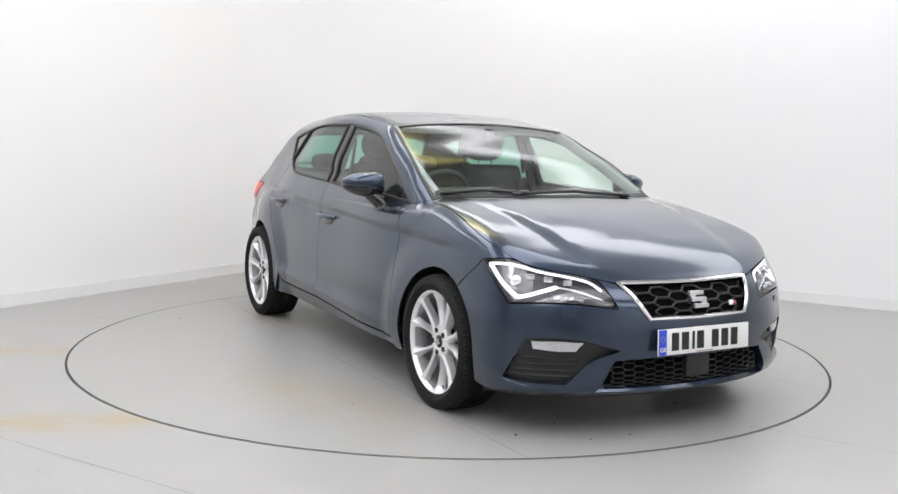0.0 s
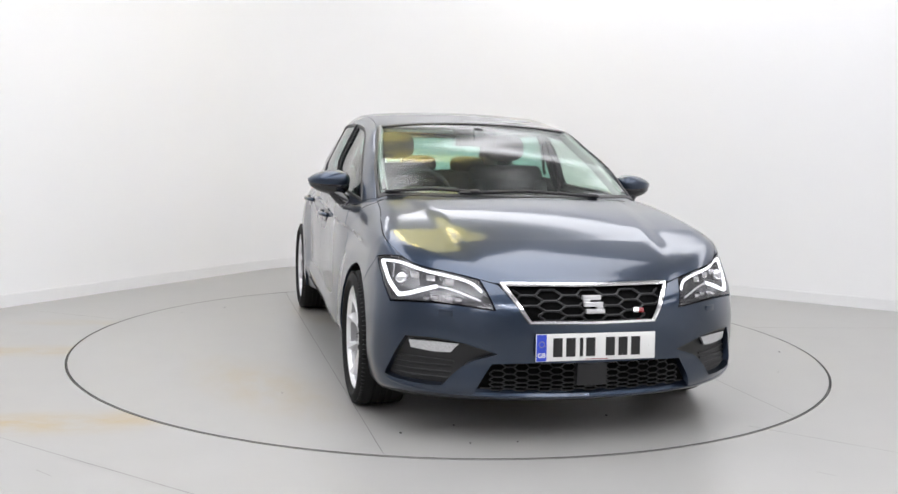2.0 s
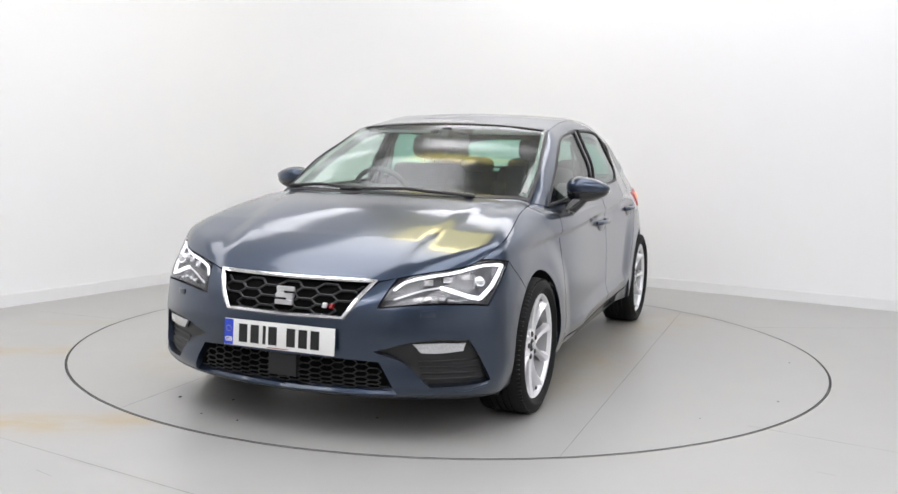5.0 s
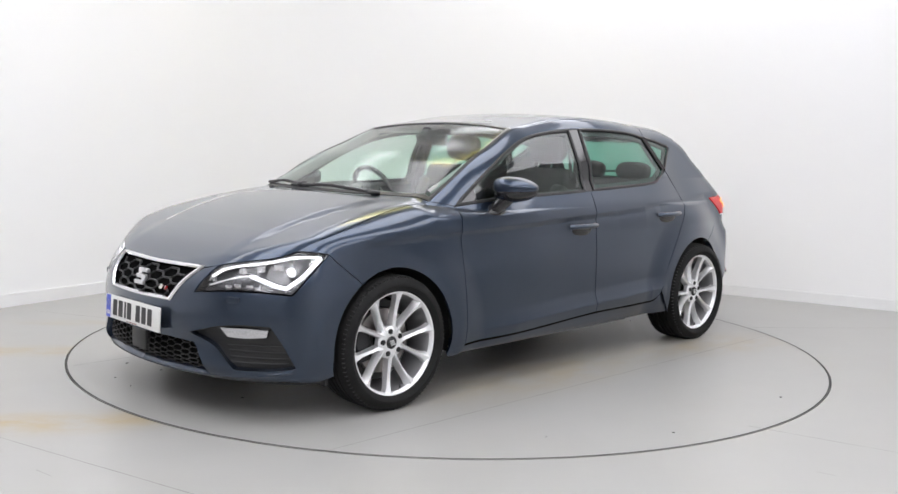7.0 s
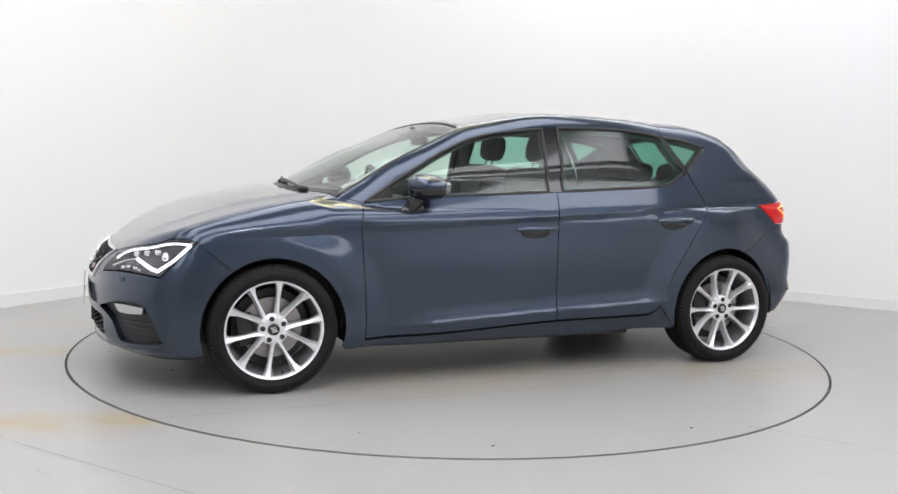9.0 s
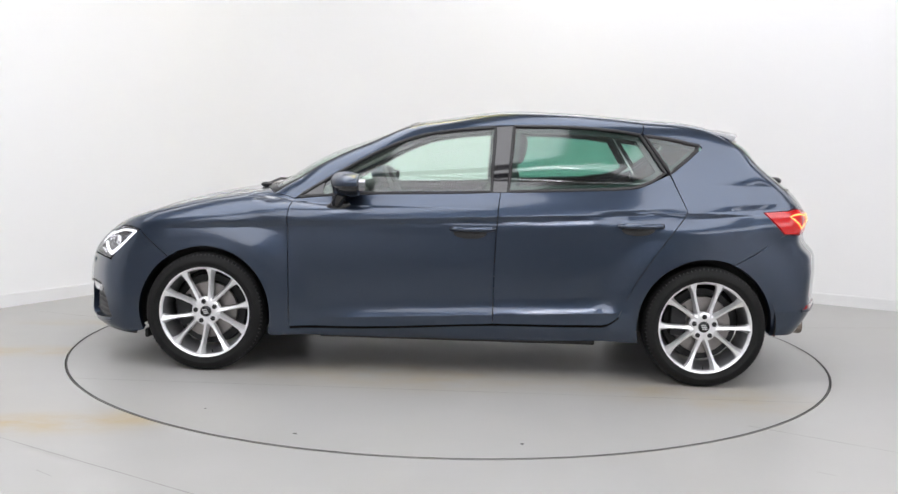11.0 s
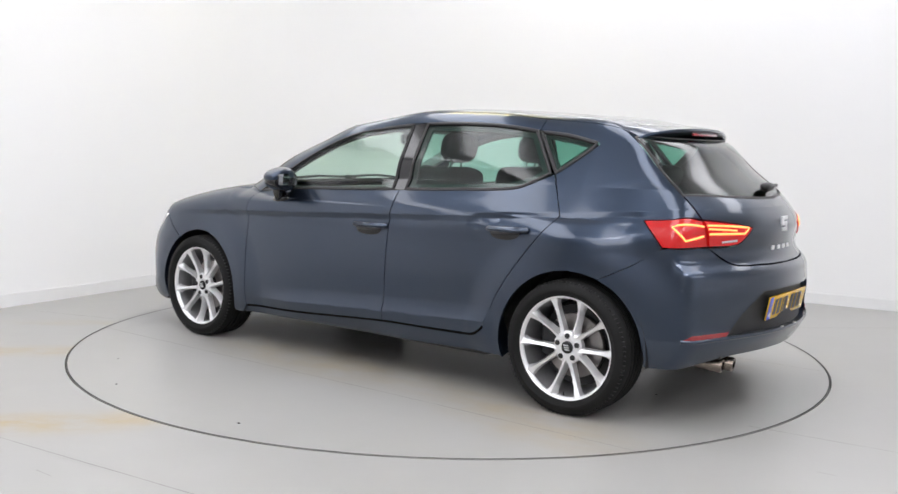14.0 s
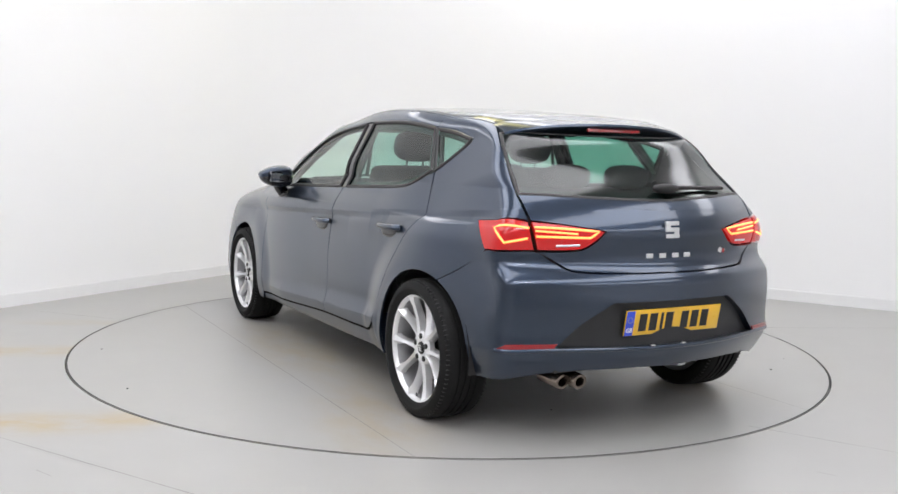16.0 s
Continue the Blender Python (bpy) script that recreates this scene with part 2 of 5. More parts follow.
def skin_function(form):
    zc, rx, fx = curve(form["zx"], form["zc"]), curve(form["rz"], form["rx"]), curve(form["fz"], form["fx"])
    wy, sy, gy = curve(form["wx"], form["wy"]), curve(form["sz"], form["sy"]), curve(form["gx"], form["gy"])
    tum, tum2, bow, cb, cr, f2, f4, r2, r4 = form["misc"]


    def f(x, y, z):
        y = np.abs(y)
        yc = np.minimum(y, 0.95)
        zz = z - 0.95
        low = wy(x) - sy(np.minimum(z, 1.05))
        for wx in (1.318, -1.318):
            r = np.hypot(x - wx, z - 0.31)
            flare = np.clip((0.60 - r) / 0.20, 0, 1)
            low = low + 0.026 * flare * flare * (3 - 2 * flare) + 0.005 * np.exp(-((r - 0.34) / 0.05) ** 2)
        # the shoulder line fades in the rear door, where a second one begins above it
        for crease, fade in ((0.849 - 0.045 * x, np.clip((x + 0.85) / 0.4, 0, 1) * np.clip((1.55 - x) / 0.4, 0, 1)),
                             (0.905 - 0.064 * (x + 0.837), np.clip((-0.72 - x) / 0.18, 0, 1) * np.clip((x + 1.72) / 0.15, 0, 1))):
            under = np.clip((crease - z) / 0.028, 0, 1) * np.clip(1 - (crease - z) / 0.22, 0, 1) ** 2
            low = low - 0.020 * under * fade
        # the doors flare out to a low crease and tuck in below it
        h = z - (0.338 - 0.0445 * x)
        lip = np.where(h > 0, np.clip(1 - h / 0.085, 0, 1) ** 2, np.clip(1 + h / 0.14, 0, 1))
        low = low + 0.021 * lip * np.clip((0.84 - x) / 0.35, 0, 1) * np.clip((x + 0.93) / 0.15, 0, 1)
        low = low - 0.22 * np.clip(0.40 - z, 0, 0.2) * np.clip((-1.52 - x) / 0.2, 0, 1)
        high = gy(x) - tum * zz - tum2 * np.maximum(zz, 0) ** 2
        high = high + 0.4 * np.clip((x - 1.0) / 0.30, 0, 1) ** 1.5 + 2 * np.maximum(0.9 + 0.032 * np.clip((x - 0.70) / 0.30, 0, 1) - z, 0)
        side = y + smax(-low, -high, 0.03 + 0.03 * np.clip((x - 0.7) / 0.3, 0, 1))
        cab = np.clip((0.95 - x) / 0.3, 0, 1)
        bw = bow * np.clip((x - 0.25) / 0.6, 0, 1) * np.clip((1.6 - x) / 0.5, 0, 1)
        top = z - (zc(x + bw * yc ** 2) - (cb + (cr - cb) * cab) * yc ** 2)
        rise = np.clip((0.47 + 0.16 * (2.0 - x) - y) / 0.09, 0, 1)
        top = top - 0.010 * rise * rise * (3 - 2 * rise) * np.clip((x - 1.0) / 0.2, 0, 1) * np.clip((2.0 - x) / 0.25, 0, 1)
        top = top / (1 + 0.15 * np.clip((1.05 - x) / 0.25, 0, 1) * np.clip((x + 0.1) / 0.3, 0, 1))
        front = x - (fx(z) - f2 * yc ** 2 - f4 * yc ** 4)
        rear = (rx(z) + r2 * yc ** 2 + r4 * yc ** 4) - x
        rear = rear / np.where(z > 0.97, 1.4, 1.0)
        v = smax(side, top, 0.07 + 0.04 * np.clip((x - 0.8) / 0.3, 0, 1))
        v = smax(v, front, 0.06)
        v = smax(v, rear, 0.05)
        return smax(v, 0.17 - z, 0.05)
    return f


skin = skin_function(FORM)


def slope(X, e=0.003):
    g = np.stack([skin(*(X + d).T) - skin(*(X - d).T) for d in np.eye(3) * e], -1)
    return g / np.linalg.norm(g, axis=1, keepdims=True)


def snap(X, d, reach=0.7):
    """Moves points along d on to the skin, coming from outside."""
    X, d = np.asarray(X, float), np.asarray(d, float)
    s = np.linspace(reach, -reach, 24 + int(60 * reach))
    F = np.stack([skin(*(X + a * d).T) for a in s], 1)
    inside = F < 0
    i = np.where(inside.any(1), inside.argmax(1), F.argmin(1))
    hi, lo = s[np.maximum(i - 1, 0)], s[i]
    for _ in range(14):
        mid = (hi + lo) / 2
        f = skin(*(X + mid[:, None] * d).T) < 0
        lo, hi = np.where(f, mid, lo), np.where(f, hi, mid)
    return X + ((hi + lo) / 2)[:, None] * d


def settle(X):
    """Moves points by the shortest way on to the skin."""
    X = np.array(X, float)
    for _ in range(8):
        X = X - np.clip(skin(*X.T), -0.05, 0.05)[:, None] * slope(X)
    return X


def refine(loop, step, closed=True):
    """Rounds a loop through its points, but keeps its corners."""
    P = [Vector(p) for p in loop]
    n = len(P)
    idx = range(n) if closed else range(n - 1)

    def corner(i):
        if not closed and i in (0, n - 1):
            return True
        a, b = P[i] - P[i - 1], P[(i + 1) % n] - P[i]
        return a.angle(b) > radians(31) if a.length > 1e-6 and b.length > 1e-6 else True

    out = []
    for i in idx:
        a, b = P[i], P[(i + 1) % n]
        ta = (b - a) if corner(i) else (b - P[i - 1]) / 2
        tb = (b - a) if corner((i + 1) % n) else (P[(i + 2) % n] - a) / 2
        L = (b - a).length
        if not corner(i):
            ta = ta.normalized() * L
        if not corner((i + 1) % n):
            tb = tb.normalized() * L
        m = max(1, int(math.ceil(L / step)))
        for k in range(m):
            t = k / m
            out.append(a * (1 + 2 * t) * (1 - t) ** 2 + ta * t * (1 - t) ** 2 + b * t * t * (3 - 2 * t) - tb * t * t * (1 - t))
    if not closed:
        out.append(P[-1])
    return out


def unit(d):
    d = np.array(d, float)
    return d / np.linalg.norm(d)


def plate_of_skin(loops, d, step=0.03, sink=0.0, rim=0.012, gap=0.0018, half=False):
    """Cuts a panel out of the skin: the first loop is its outline, the others are holes. Gives verts, faces and normals."""
    d = unit(d)
    U = unit(np.cross((0, 0, 1) if abs(d[2]) < 0.9 else (1, 0, 0), d))
    V = np.cross(d, U)
    flat = []
    for k, loop in enumerate(loops):
        pts = np.array([tuple(p) for p in refine(loop, step)])
        pts = settle(pts)
        uv = np.stack([pts @ U, pts @ V], 1)
        e = np.roll(uv, -1, 0) - uv
        area = (uv[:, 0] * np.roll(uv[:, 1], -1) - uv[:, 1] * np.roll(uv[:, 0], -1)).sum()
        nrm = np.stack([-e[:, 1], e[:, 0]], 1) / np.maximum(np.linalg.norm(e, axis=1, keepdims=True), 1e-9)
        nrm = nrm + np.roll(nrm, 1, 0)
        nrm /= np.maximum(np.linalg.norm(nrm, axis=1, keepdims=True), 0.3)
        move = nrm * gap * np.sign(area) * (1 if k == 0 else -1)
        if half:
            move[np.abs(pts[:, 1]) < 0.004] = 0
        flat.append(uv + move)
    tris = tessellate_polygon([[Vector((a, b, 0)) for a, b in uv] for uv in flat])
    allp = np.concatenate(flat)
    bm = bmesh.new()
    vs = [bm.verts.new((a, b, 0)) for a, b in allp]
    for t in tris:
        try:
            bm.faces.new([vs[i] for i in t])
        except ValueError:
            pass
    lo, hi = allp.min(0), allp.max(0)
    for ax, no in ((0, (1, 0, 0)), (1, (0, 1, 0))):
        for c in np.arange(math.ceil(lo[ax] / step) * step, hi[ax], step):
            co = [0, 0, 0]
            co[ax] = c
            bmesh.ops.bisect_plane(bm, geom=bm.verts[:] + bm.edges[:] + bm.faces[:], plane_co=co, plane_no=no, dist=1e-5)
    bmesh.ops.remove_doubles(bm, verts=bm.verts[:], dist=2e-4)
    bm.verts.ensure_lookup_table()
    uv = np.array([(v.co.x, v.co.y) for v in bm.verts])
    base = np.array([tuple(p) for p in loops[0]]) @ d
    X = snap(uv[:, :1] * U + uv[:, 1:] * V + d * base.mean(), d)
    if half:
        edge = np.array([v.is_boundary for v in bm.verts]) & (np.abs(X[:, 1]) < 0.012)
        X[edge, 1] = 0
        if edge.any():
            X[edge] = snap(X[edge], unit((d[0], 0, d[2])), 0.1)
    N = slope(X)
    X = X - N * sink
    faces = [[v.index for v in f.verts] for f in bm.faces]
    bv, bf, bn = [], [], []
    cnt = len(X)
    for e in bm.edges:
        if len(e.link_faces) != 1:
            continue
        a, b = e.verts[0].index, e.verts[1].index
        if half and abs(X[a][1]) < 1e-4 and abs(X[b][1]) < 1e-4:
            continue
        out = np.cross(X[b] - X[a], N[a])
        third = X[[v.index for v in e.link_faces[0].verts]].mean(0)
        out = out * (1 if np.dot(out, X[a] - third) > 0 else -1)
        out = out / max(np.linalg.norm(out), 1e-9)
        bv += [X[a], X[b], X[b] - N[b] * rim, X[a] - N[a] * rim]
        bn += [out] * 4
        bf.append([cnt, cnt + 1, cnt + 2, cnt + 3])
        cnt += 4
    bm.free()
    if bv:
        X, N = np.concatenate([X, bv]), np.concatenate([N, bn])
    return X, faces + bf, N


def skin_mesh(name, X, faces, N, mat, parent, label="", flip=False, whole=False):
    if flip:
        X, N = X * (1, -1, 1), N * (1, -1, 1)
    if whole:
        k = len(X)
        faces = faces + [[i + k for i in f] for f in faces]
        X, N = np.concatenate([X, X * (1, -1, 1)]), np.concatenate([N, N * (1, -1, 1)])
    good = []
    for f in faces:
        c = X[f] - X[f].mean(0)
        q = c[list(range(1, len(f))) + [0]]
        n = (c[:, 1] * q[:, 2] - c[:, 2] * q[:, 1]).sum(), (c[:, 2] * q[:, 0] - c[:, 0] * q[:, 2]).sum(), (c[:, 0] * q[:, 1] - c[:, 1] * q[:, 0]).sum()
        good.append(f if np.dot(n, N[f].sum(0)) >= 0 else f[::-1])
    me = bpy.data.meshes.new(name)
    me.from_pydata([tuple(x) for x in X], [], good)
    for p in me.polygons:
        p.use_smooth = True
    me.normals_split_custom_set_from_vertices([tuple(n) for n in N])
    me.materials.append(mat)
    ob = new(name, me)
    ob.parent = parent
    return tagged(ob, label)


def panel(name, loops, d, mat, parent, label="", both=False, whole=False, **kw):
    """A panel of the skin on the car's left; both: another on its right; whole: one panel over both halves."""
    X, faces, N = plate_of_skin(loops, d, half=whole, **kw)
    left = skin_mesh(name, X, faces, N, mat, parent if not isinstance(parent, tuple) else parent[0], label, whole=whole)
    if not both:
        return left
    return left, skin_mesh(name, X, faces, N, mat, parent if not isinstance(parent, tuple) else parent[1], label, flip=True)


def bead(name, loop, d, r, mat, parent, label="", both=True, closed=True, sink=0.0, flat=0.5, step=0.03, sides=6):
    """A strip or seal that runs along the skin."""
    d = unit(d)
    P = settle([tuple(p) for p in refine(loop, step, closed)])
    N = slope(P)
    P = P - N * sink
    made = []
    for s in ((1, -1) if both else (1,)):
        bm = bmesh.new()
        add_tube(bm, [(x, s * y, z) for x, y, z in P], r, sides, closed, flat, [(x, s * y, z) for x, y, z in N])
        owner = parent if not isinstance(parent, tuple) else parent[0 if s > 0 else 1]
        made.append(part(name, bm, mat, owner, label))
    return made


def inset(loop, d, k):
    """The same loop drawn in by k all round, seen along d."""
    d = unit(d)
    U = unit(np.cross((0, 0, 1), d))
    V = np.cross(d, U)
    P = np.array([tuple(p) for p in loop], float)
    uv = np.stack([P @ U, P @ V], 1)
    e = np.roll(uv, -1, 0) - uv
    n = np.stack([-e[:, 1], e[:, 0]], 1) / np.linalg.norm(e, axis=1, keepdims=True)
    n = n * np.sign((uv[:, 0] * np.roll(uv[:, 1], -1) - uv[:, 1] * np.roll(uv[:, 0], -1)).sum())
    m = np.roll(n, 1, 0)
    move = (n + m) / np.maximum(1 + (n * m).sum(1, keepdims=True), 0.5) * k
    return [tuple(p) for p in P + move[:, :1] * U + move[:, 1:] * V]


def on_skin(p, d, lift=0.0):
    X = snap(np.array([p], float), unit(d), 0.25)
    N = slope(X)
    return Vector(X[0] + N[0] * lift), Vector(N[0])


# ---- the studio: two white walls meet in a wide round corner; room axes lie askew to the camera ----
CORNER, ALONG, ACROSS = Vector((-1.12, 4.32, 0)), Vector((0.5, 0.866, 0)), Vector((0.866, -0.5, 0))
ROOM_H, ROUND = 3.6, 1.5
DEEP, WIDE = 12.5, 11.0


def room_point(u, v, z=0.0):
    """u metres from the corner along the one wall (towards the camera), v along the other."""
    return CORNER - ALONG * u + ACROSS * v + Vector((0, 0, z))


def corner_line(inset):
    pts = [(DEEP, inset)]
    r = ROUND - inset
    for k in range(25):
        a = k / 24 * math.pi / 2
        pts.append((ROUND - r * math.sin(a), ROUND - r * math.cos(a)))
    pts.append((inset, WIDE))
    return pts


def extruded(name, inner, outer, z0, z1, mat, label, parent=None):
    bm = bmesh.new()
    rows = []
    for (a, b), (c, d) in zip(inner, outer):
        rows.append([bm.verts.new(room_point(u, v, z)) for u, v, z in ((a, b, z0), (a, b, z1), (c, d, z1), (c, d, z0))])
    for p, q in zip(rows, rows[1:]):
        for k in range(4):
            bm.faces.new((p[k], p[(k + 1) % 4], q[(k + 1) % 4], q[k]))
    bm.faces.new(rows[0][::-1])
    bm.faces.new(rows[-1])
    return tagged(mesh_object(name, bm, mat, parent), label, "wall", kind="structure")


wall = extruded("wall_curved", corner_line(0.0), corner_line(-0.12), 0, ROOM_H, WALL, "white painted studio walls meeting in a round corner")
skirting = extruded("baseboard", [(a, b) for a, b in corner_line(0.014)], corner_line(0.001), 0, 0.086, SKIRT, "low white skirting board along the studio walls")
skirting_cap = extruded("trim", [(a, b) for a, b in corner_line(0.010)], corner_line(0.001), 0.087, 0.092, SKIRT, "rounded top edge of the white skirting board")

# unseen walls added to close the room; their tones shape the car's reflections
for nm, a, b, mat, tone in (("wall_south", (DEEP, -0.12), (DEEP + 0.12, WIDE + 0.12), GREY_WALL, "pale grey"), ("wall_east", (-0.12, WIDE), (DEEP, WIDE + 0.12), WALL, "white")):
    bm = bmesh.new()
    low = [bm.verts.new(room_point(u, v, 0)) for u, v in ((a[0], a[1]), (b[0], a[1]), (b[0], b[1]), (a[0], b[1]))]
    high = [bm.verts.new(v.co + Vector((0, 0, ROOM_H))) for v in low]
    for k in range(4):
        bm.faces.new((low[k], low[(k + 1) % 4], high[(k + 1) % 4], high[k]))
    bm.faces.new(low[::-1])
    bm.faces.new(high)
    tagged(mesh_object(nm, bm, mat, None, smooth=False), "plain " + tone + " unseen wall, toned to light the car", "wall", kind="structure")


def disc_ring(r0, r1, z, steps, bm):
    a = [bm.verts.new((r0 * math.cos(k * math.tau / steps), r0 * math.sin(k * math.tau / steps), z)) for k in range(steps)]
    b = [bm.verts.new((r1 * math.cos(k * math.tau / steps), r1 * math.sin(k * math.tau / steps), z)) for k in range(steps)]
    for k in range(steps):
        bm.faces.new((a[k], a[(k + 1) % steps], b[(k + 1) % steps], b[k]))
    return a, b


# the floor is one sheet with a round opening for the turntable
bm = bmesh.new()
STEPS = 160
inner, mid = disc_ring(TABLE_R + 0.006, TABLE_R + 0.05, 0, STEPS, bm)
inner2 = [bm.verts.new(v.co + Vector((0, 0, -0.06))) for v in inner]
for k in range(STEPS):
    bm.faces.new((inner[k], inner2[k], inner2[(k + 1) % STEPS], inner[(k + 1) % STEPS]))
far = [bm.verts.new((14 * math.cos(k * math.tau / STEPS), 14 * math.sin(k * math.tau / STEPS), 0)) for k in range(STEPS)]
for k in range(STEPS):
    bm.faces.new((mid[k], mid[(k + 1) % STEPS], far[(k + 1) % STEPS], far[k]))
floor = tagged(mesh_object("floor", bm, FLOOR, None), "light grey painted concrete floor with brown stains", "floor", kind="structure")
bm = bmesh.new()
disc_ring(TABLE_R - 0.1, TABLE_R + 0.1, -0.06, STEPS, bm)
tagged(mesh_object("floor_pit", bm, JOINT), "dark pit under the joint round the turntable", "floor", kind="structure")


def joint(name, a, b, width, z, parent=None):
    a, b = Vector((*a, z)), Vector((*b, z))
    side = (b - a).cross(Vector((0, 0, 1))).normalized() * width / 2
    bm = bmesh.new()
    n = 24
    rows = []
    for k in range(n + 1):
        p = a.lerp(b, k / n) + side * 0.8 * noise.noise(Vector((k * 0.7, a.x, a.y)))
        w = 0.55 + 0.45 * noise.noise(Vector((k * 0.9, a.y, 3)))
        rows.append((bm.verts.new(p - side * w), bm.verts.new(p + side * w)))
    for p, q in zip(rows, rows[1:]):
        bm.faces.new((p[0], p[1], q[1], q[0]))
    return mesh_object(name, bm, SEAM, parent)


SEAM = material("faint_floor_seam", (0.27, 0.26, 0.25), 0.7, grain=0.3, scale=12)
for a, b in (((-2.6, -1.64), (0.2, -3.30)), ((1.36, -1.67), (3.4, -2.97)), ((-2.9, 0.68), (-2.15, 0.42)), ((2.15, 0.75), (3.5, 0.9))):
    tagged(joint("floor_seam", a, b, 0.007, 0.0015), "thin dark seam in the painted floor", "seam", kind="structure")


for a, b in (((1.44, -2.265), (1.50, -2.305)), ((-1.50, -2.47), (-1.42, -2.53)), ((0.9, -2.55), (0.93, -2.54))):
    tagged(joint("floor_scuff", a, b, 0.006, 0.0015), "small dark scuff on the painted floor", "scuff", kind="structure")


# ---- turntable ----
def build_turntable():
    bm = bmesh.new()
    rim = [bm.verts.new((TABLE_R * math.cos(k * math.tau / STEPS), TABLE_R * math.sin(k * math.tau / STEPS), 0)) for k in range(STEPS)]
    edge = [bm.verts.new((v.co.x, v.co.y, -0.05)) for v in rim]
    bm.faces.new(rim)
    for k in range(STEPS):
        bm.faces.new((rim[k], edge[k], edge[(k + 1) % STEPS], rim[(k + 1) % STEPS]))
    table = tagged(new("turntable"), "flush round grey painted turntable set in the floor", "turntable")
    mesh_object("deck", bm, TABLE, table)
    for a, b in (((-2.05, -0.84), (2.05, -0.80)), ((-1.87, 1.19), (1.87, 1.195))):
        joint("deck_seam", a, b, 0.007, 0.0015, table)
    # thin dark ring that widens the joint round the deck
    bm = bmesh.new()
    disc_ring(TABLE_R - 0.008, TABLE_R, 0.002, STEPS, bm)
    mesh_object("joint_ring", bm, JOINT, table, "thin dark ring along the turntable's joint")
    rng = random.Random(5)
    for k in range(14):
        a, r = rng.uniform(0, math.tau), rng.uniform(1.4, 2.1)
        bm = bmesh.new()
        bmesh.ops.create_icosphere(bm, subdivisions=1, radius=rng.uniform(0.003, 0.007))
        bm.transform(Matrix.Translation((r * math.cos(a), r * math.sin(a), 0.002)) @ Matrix.Diagonal((1.6, 1, 0.4, 1)))
        mesh_object("speck", bm, JOINT, table, "small dark speck of grit")
    return table


turntable = build_turntable()

# ---- assumed ceiling with light panels, unseen above the view ----
bm = bmesh.new()
add_box(bm, (DEEP + 0.3, WIDE + 0.3, 0.1), (0, 0, 0))
ob = mesh_object("ceiling", bm, CEILING, None, smooth=False)
mid = room_point(DEEP / 2, WIDE / 2, ROOM_H + 0.052)
ob.matrix_world = Matrix.Translation(mid) @ Matrix.Rotation(math.atan2(ALONG.y, ALONG.x), 4, "Z")
tagged(ob, "pale ceiling assumed above the view", "ceiling", kind="structure")


def light_panel(at, size, turn, glow, label):
    lamp = tagged(new("unseen_ceiling_panel"), label, "ceiling light", "lights in the ceiling")
    lamp.matrix_world = pose(*at, 0, 0, turn)
    sx, sy = size
    fr = bmesh.new()
    for w, h, x, y in ((sx + 0.06, 0.03, 0, sy / 2 + 0.015), (sx + 0.06, 0.03, 0, -sy / 2 - 0.015), (0.03, sy, sx / 2 + 0.015, 0), (0.03, sy, -sx / 2 - 0.015, 0)):
        add_box(fr, (w, h, 0.05), (x, y, 0))
    part("frame", fr, SATIN, lamp)
    part("diffuser", box((sx, sy, 0.02), (0, 0, -0.005)), glow, lamp, "glowing diffuser")
    return lamp


# unseen panels, most of them added only to lift walls and car sides
for at, size, turn in LIGHTS:
    light_panel(at, size, turn, PANEL_GLOW, "large white glowing panel, unseen, added to light the studio")
light_panel(*WARM_AT, WARM_GLOW, "warm yellowish glowing ceiling light panel")


# ---- the car ----
car = tagged(new("car"), "dark blue-grey metallic five-door hatchback with silver alloy wheels", "car")
FRONT_R, REAR_R, HUB_Z, HUB_X = 0.350, 0.356, 0.312, 1.318


def arch(x, r, a0, a1, n, y=0.87):
    """Points on a wheel arch; angles in degrees from straight ahead, over the top."""
    ring = [(x + r * math.cos(radians(a0 + (a1 - a0) * k / n)), y, HUB_Z + r * math.sin(radians(a0 + (a1 - a0) * k / n))) for k in range(n + 1)]
    return [tuple(p) for p in snap(np.array(ring), unit((0, 1, 0)), 0.3)]


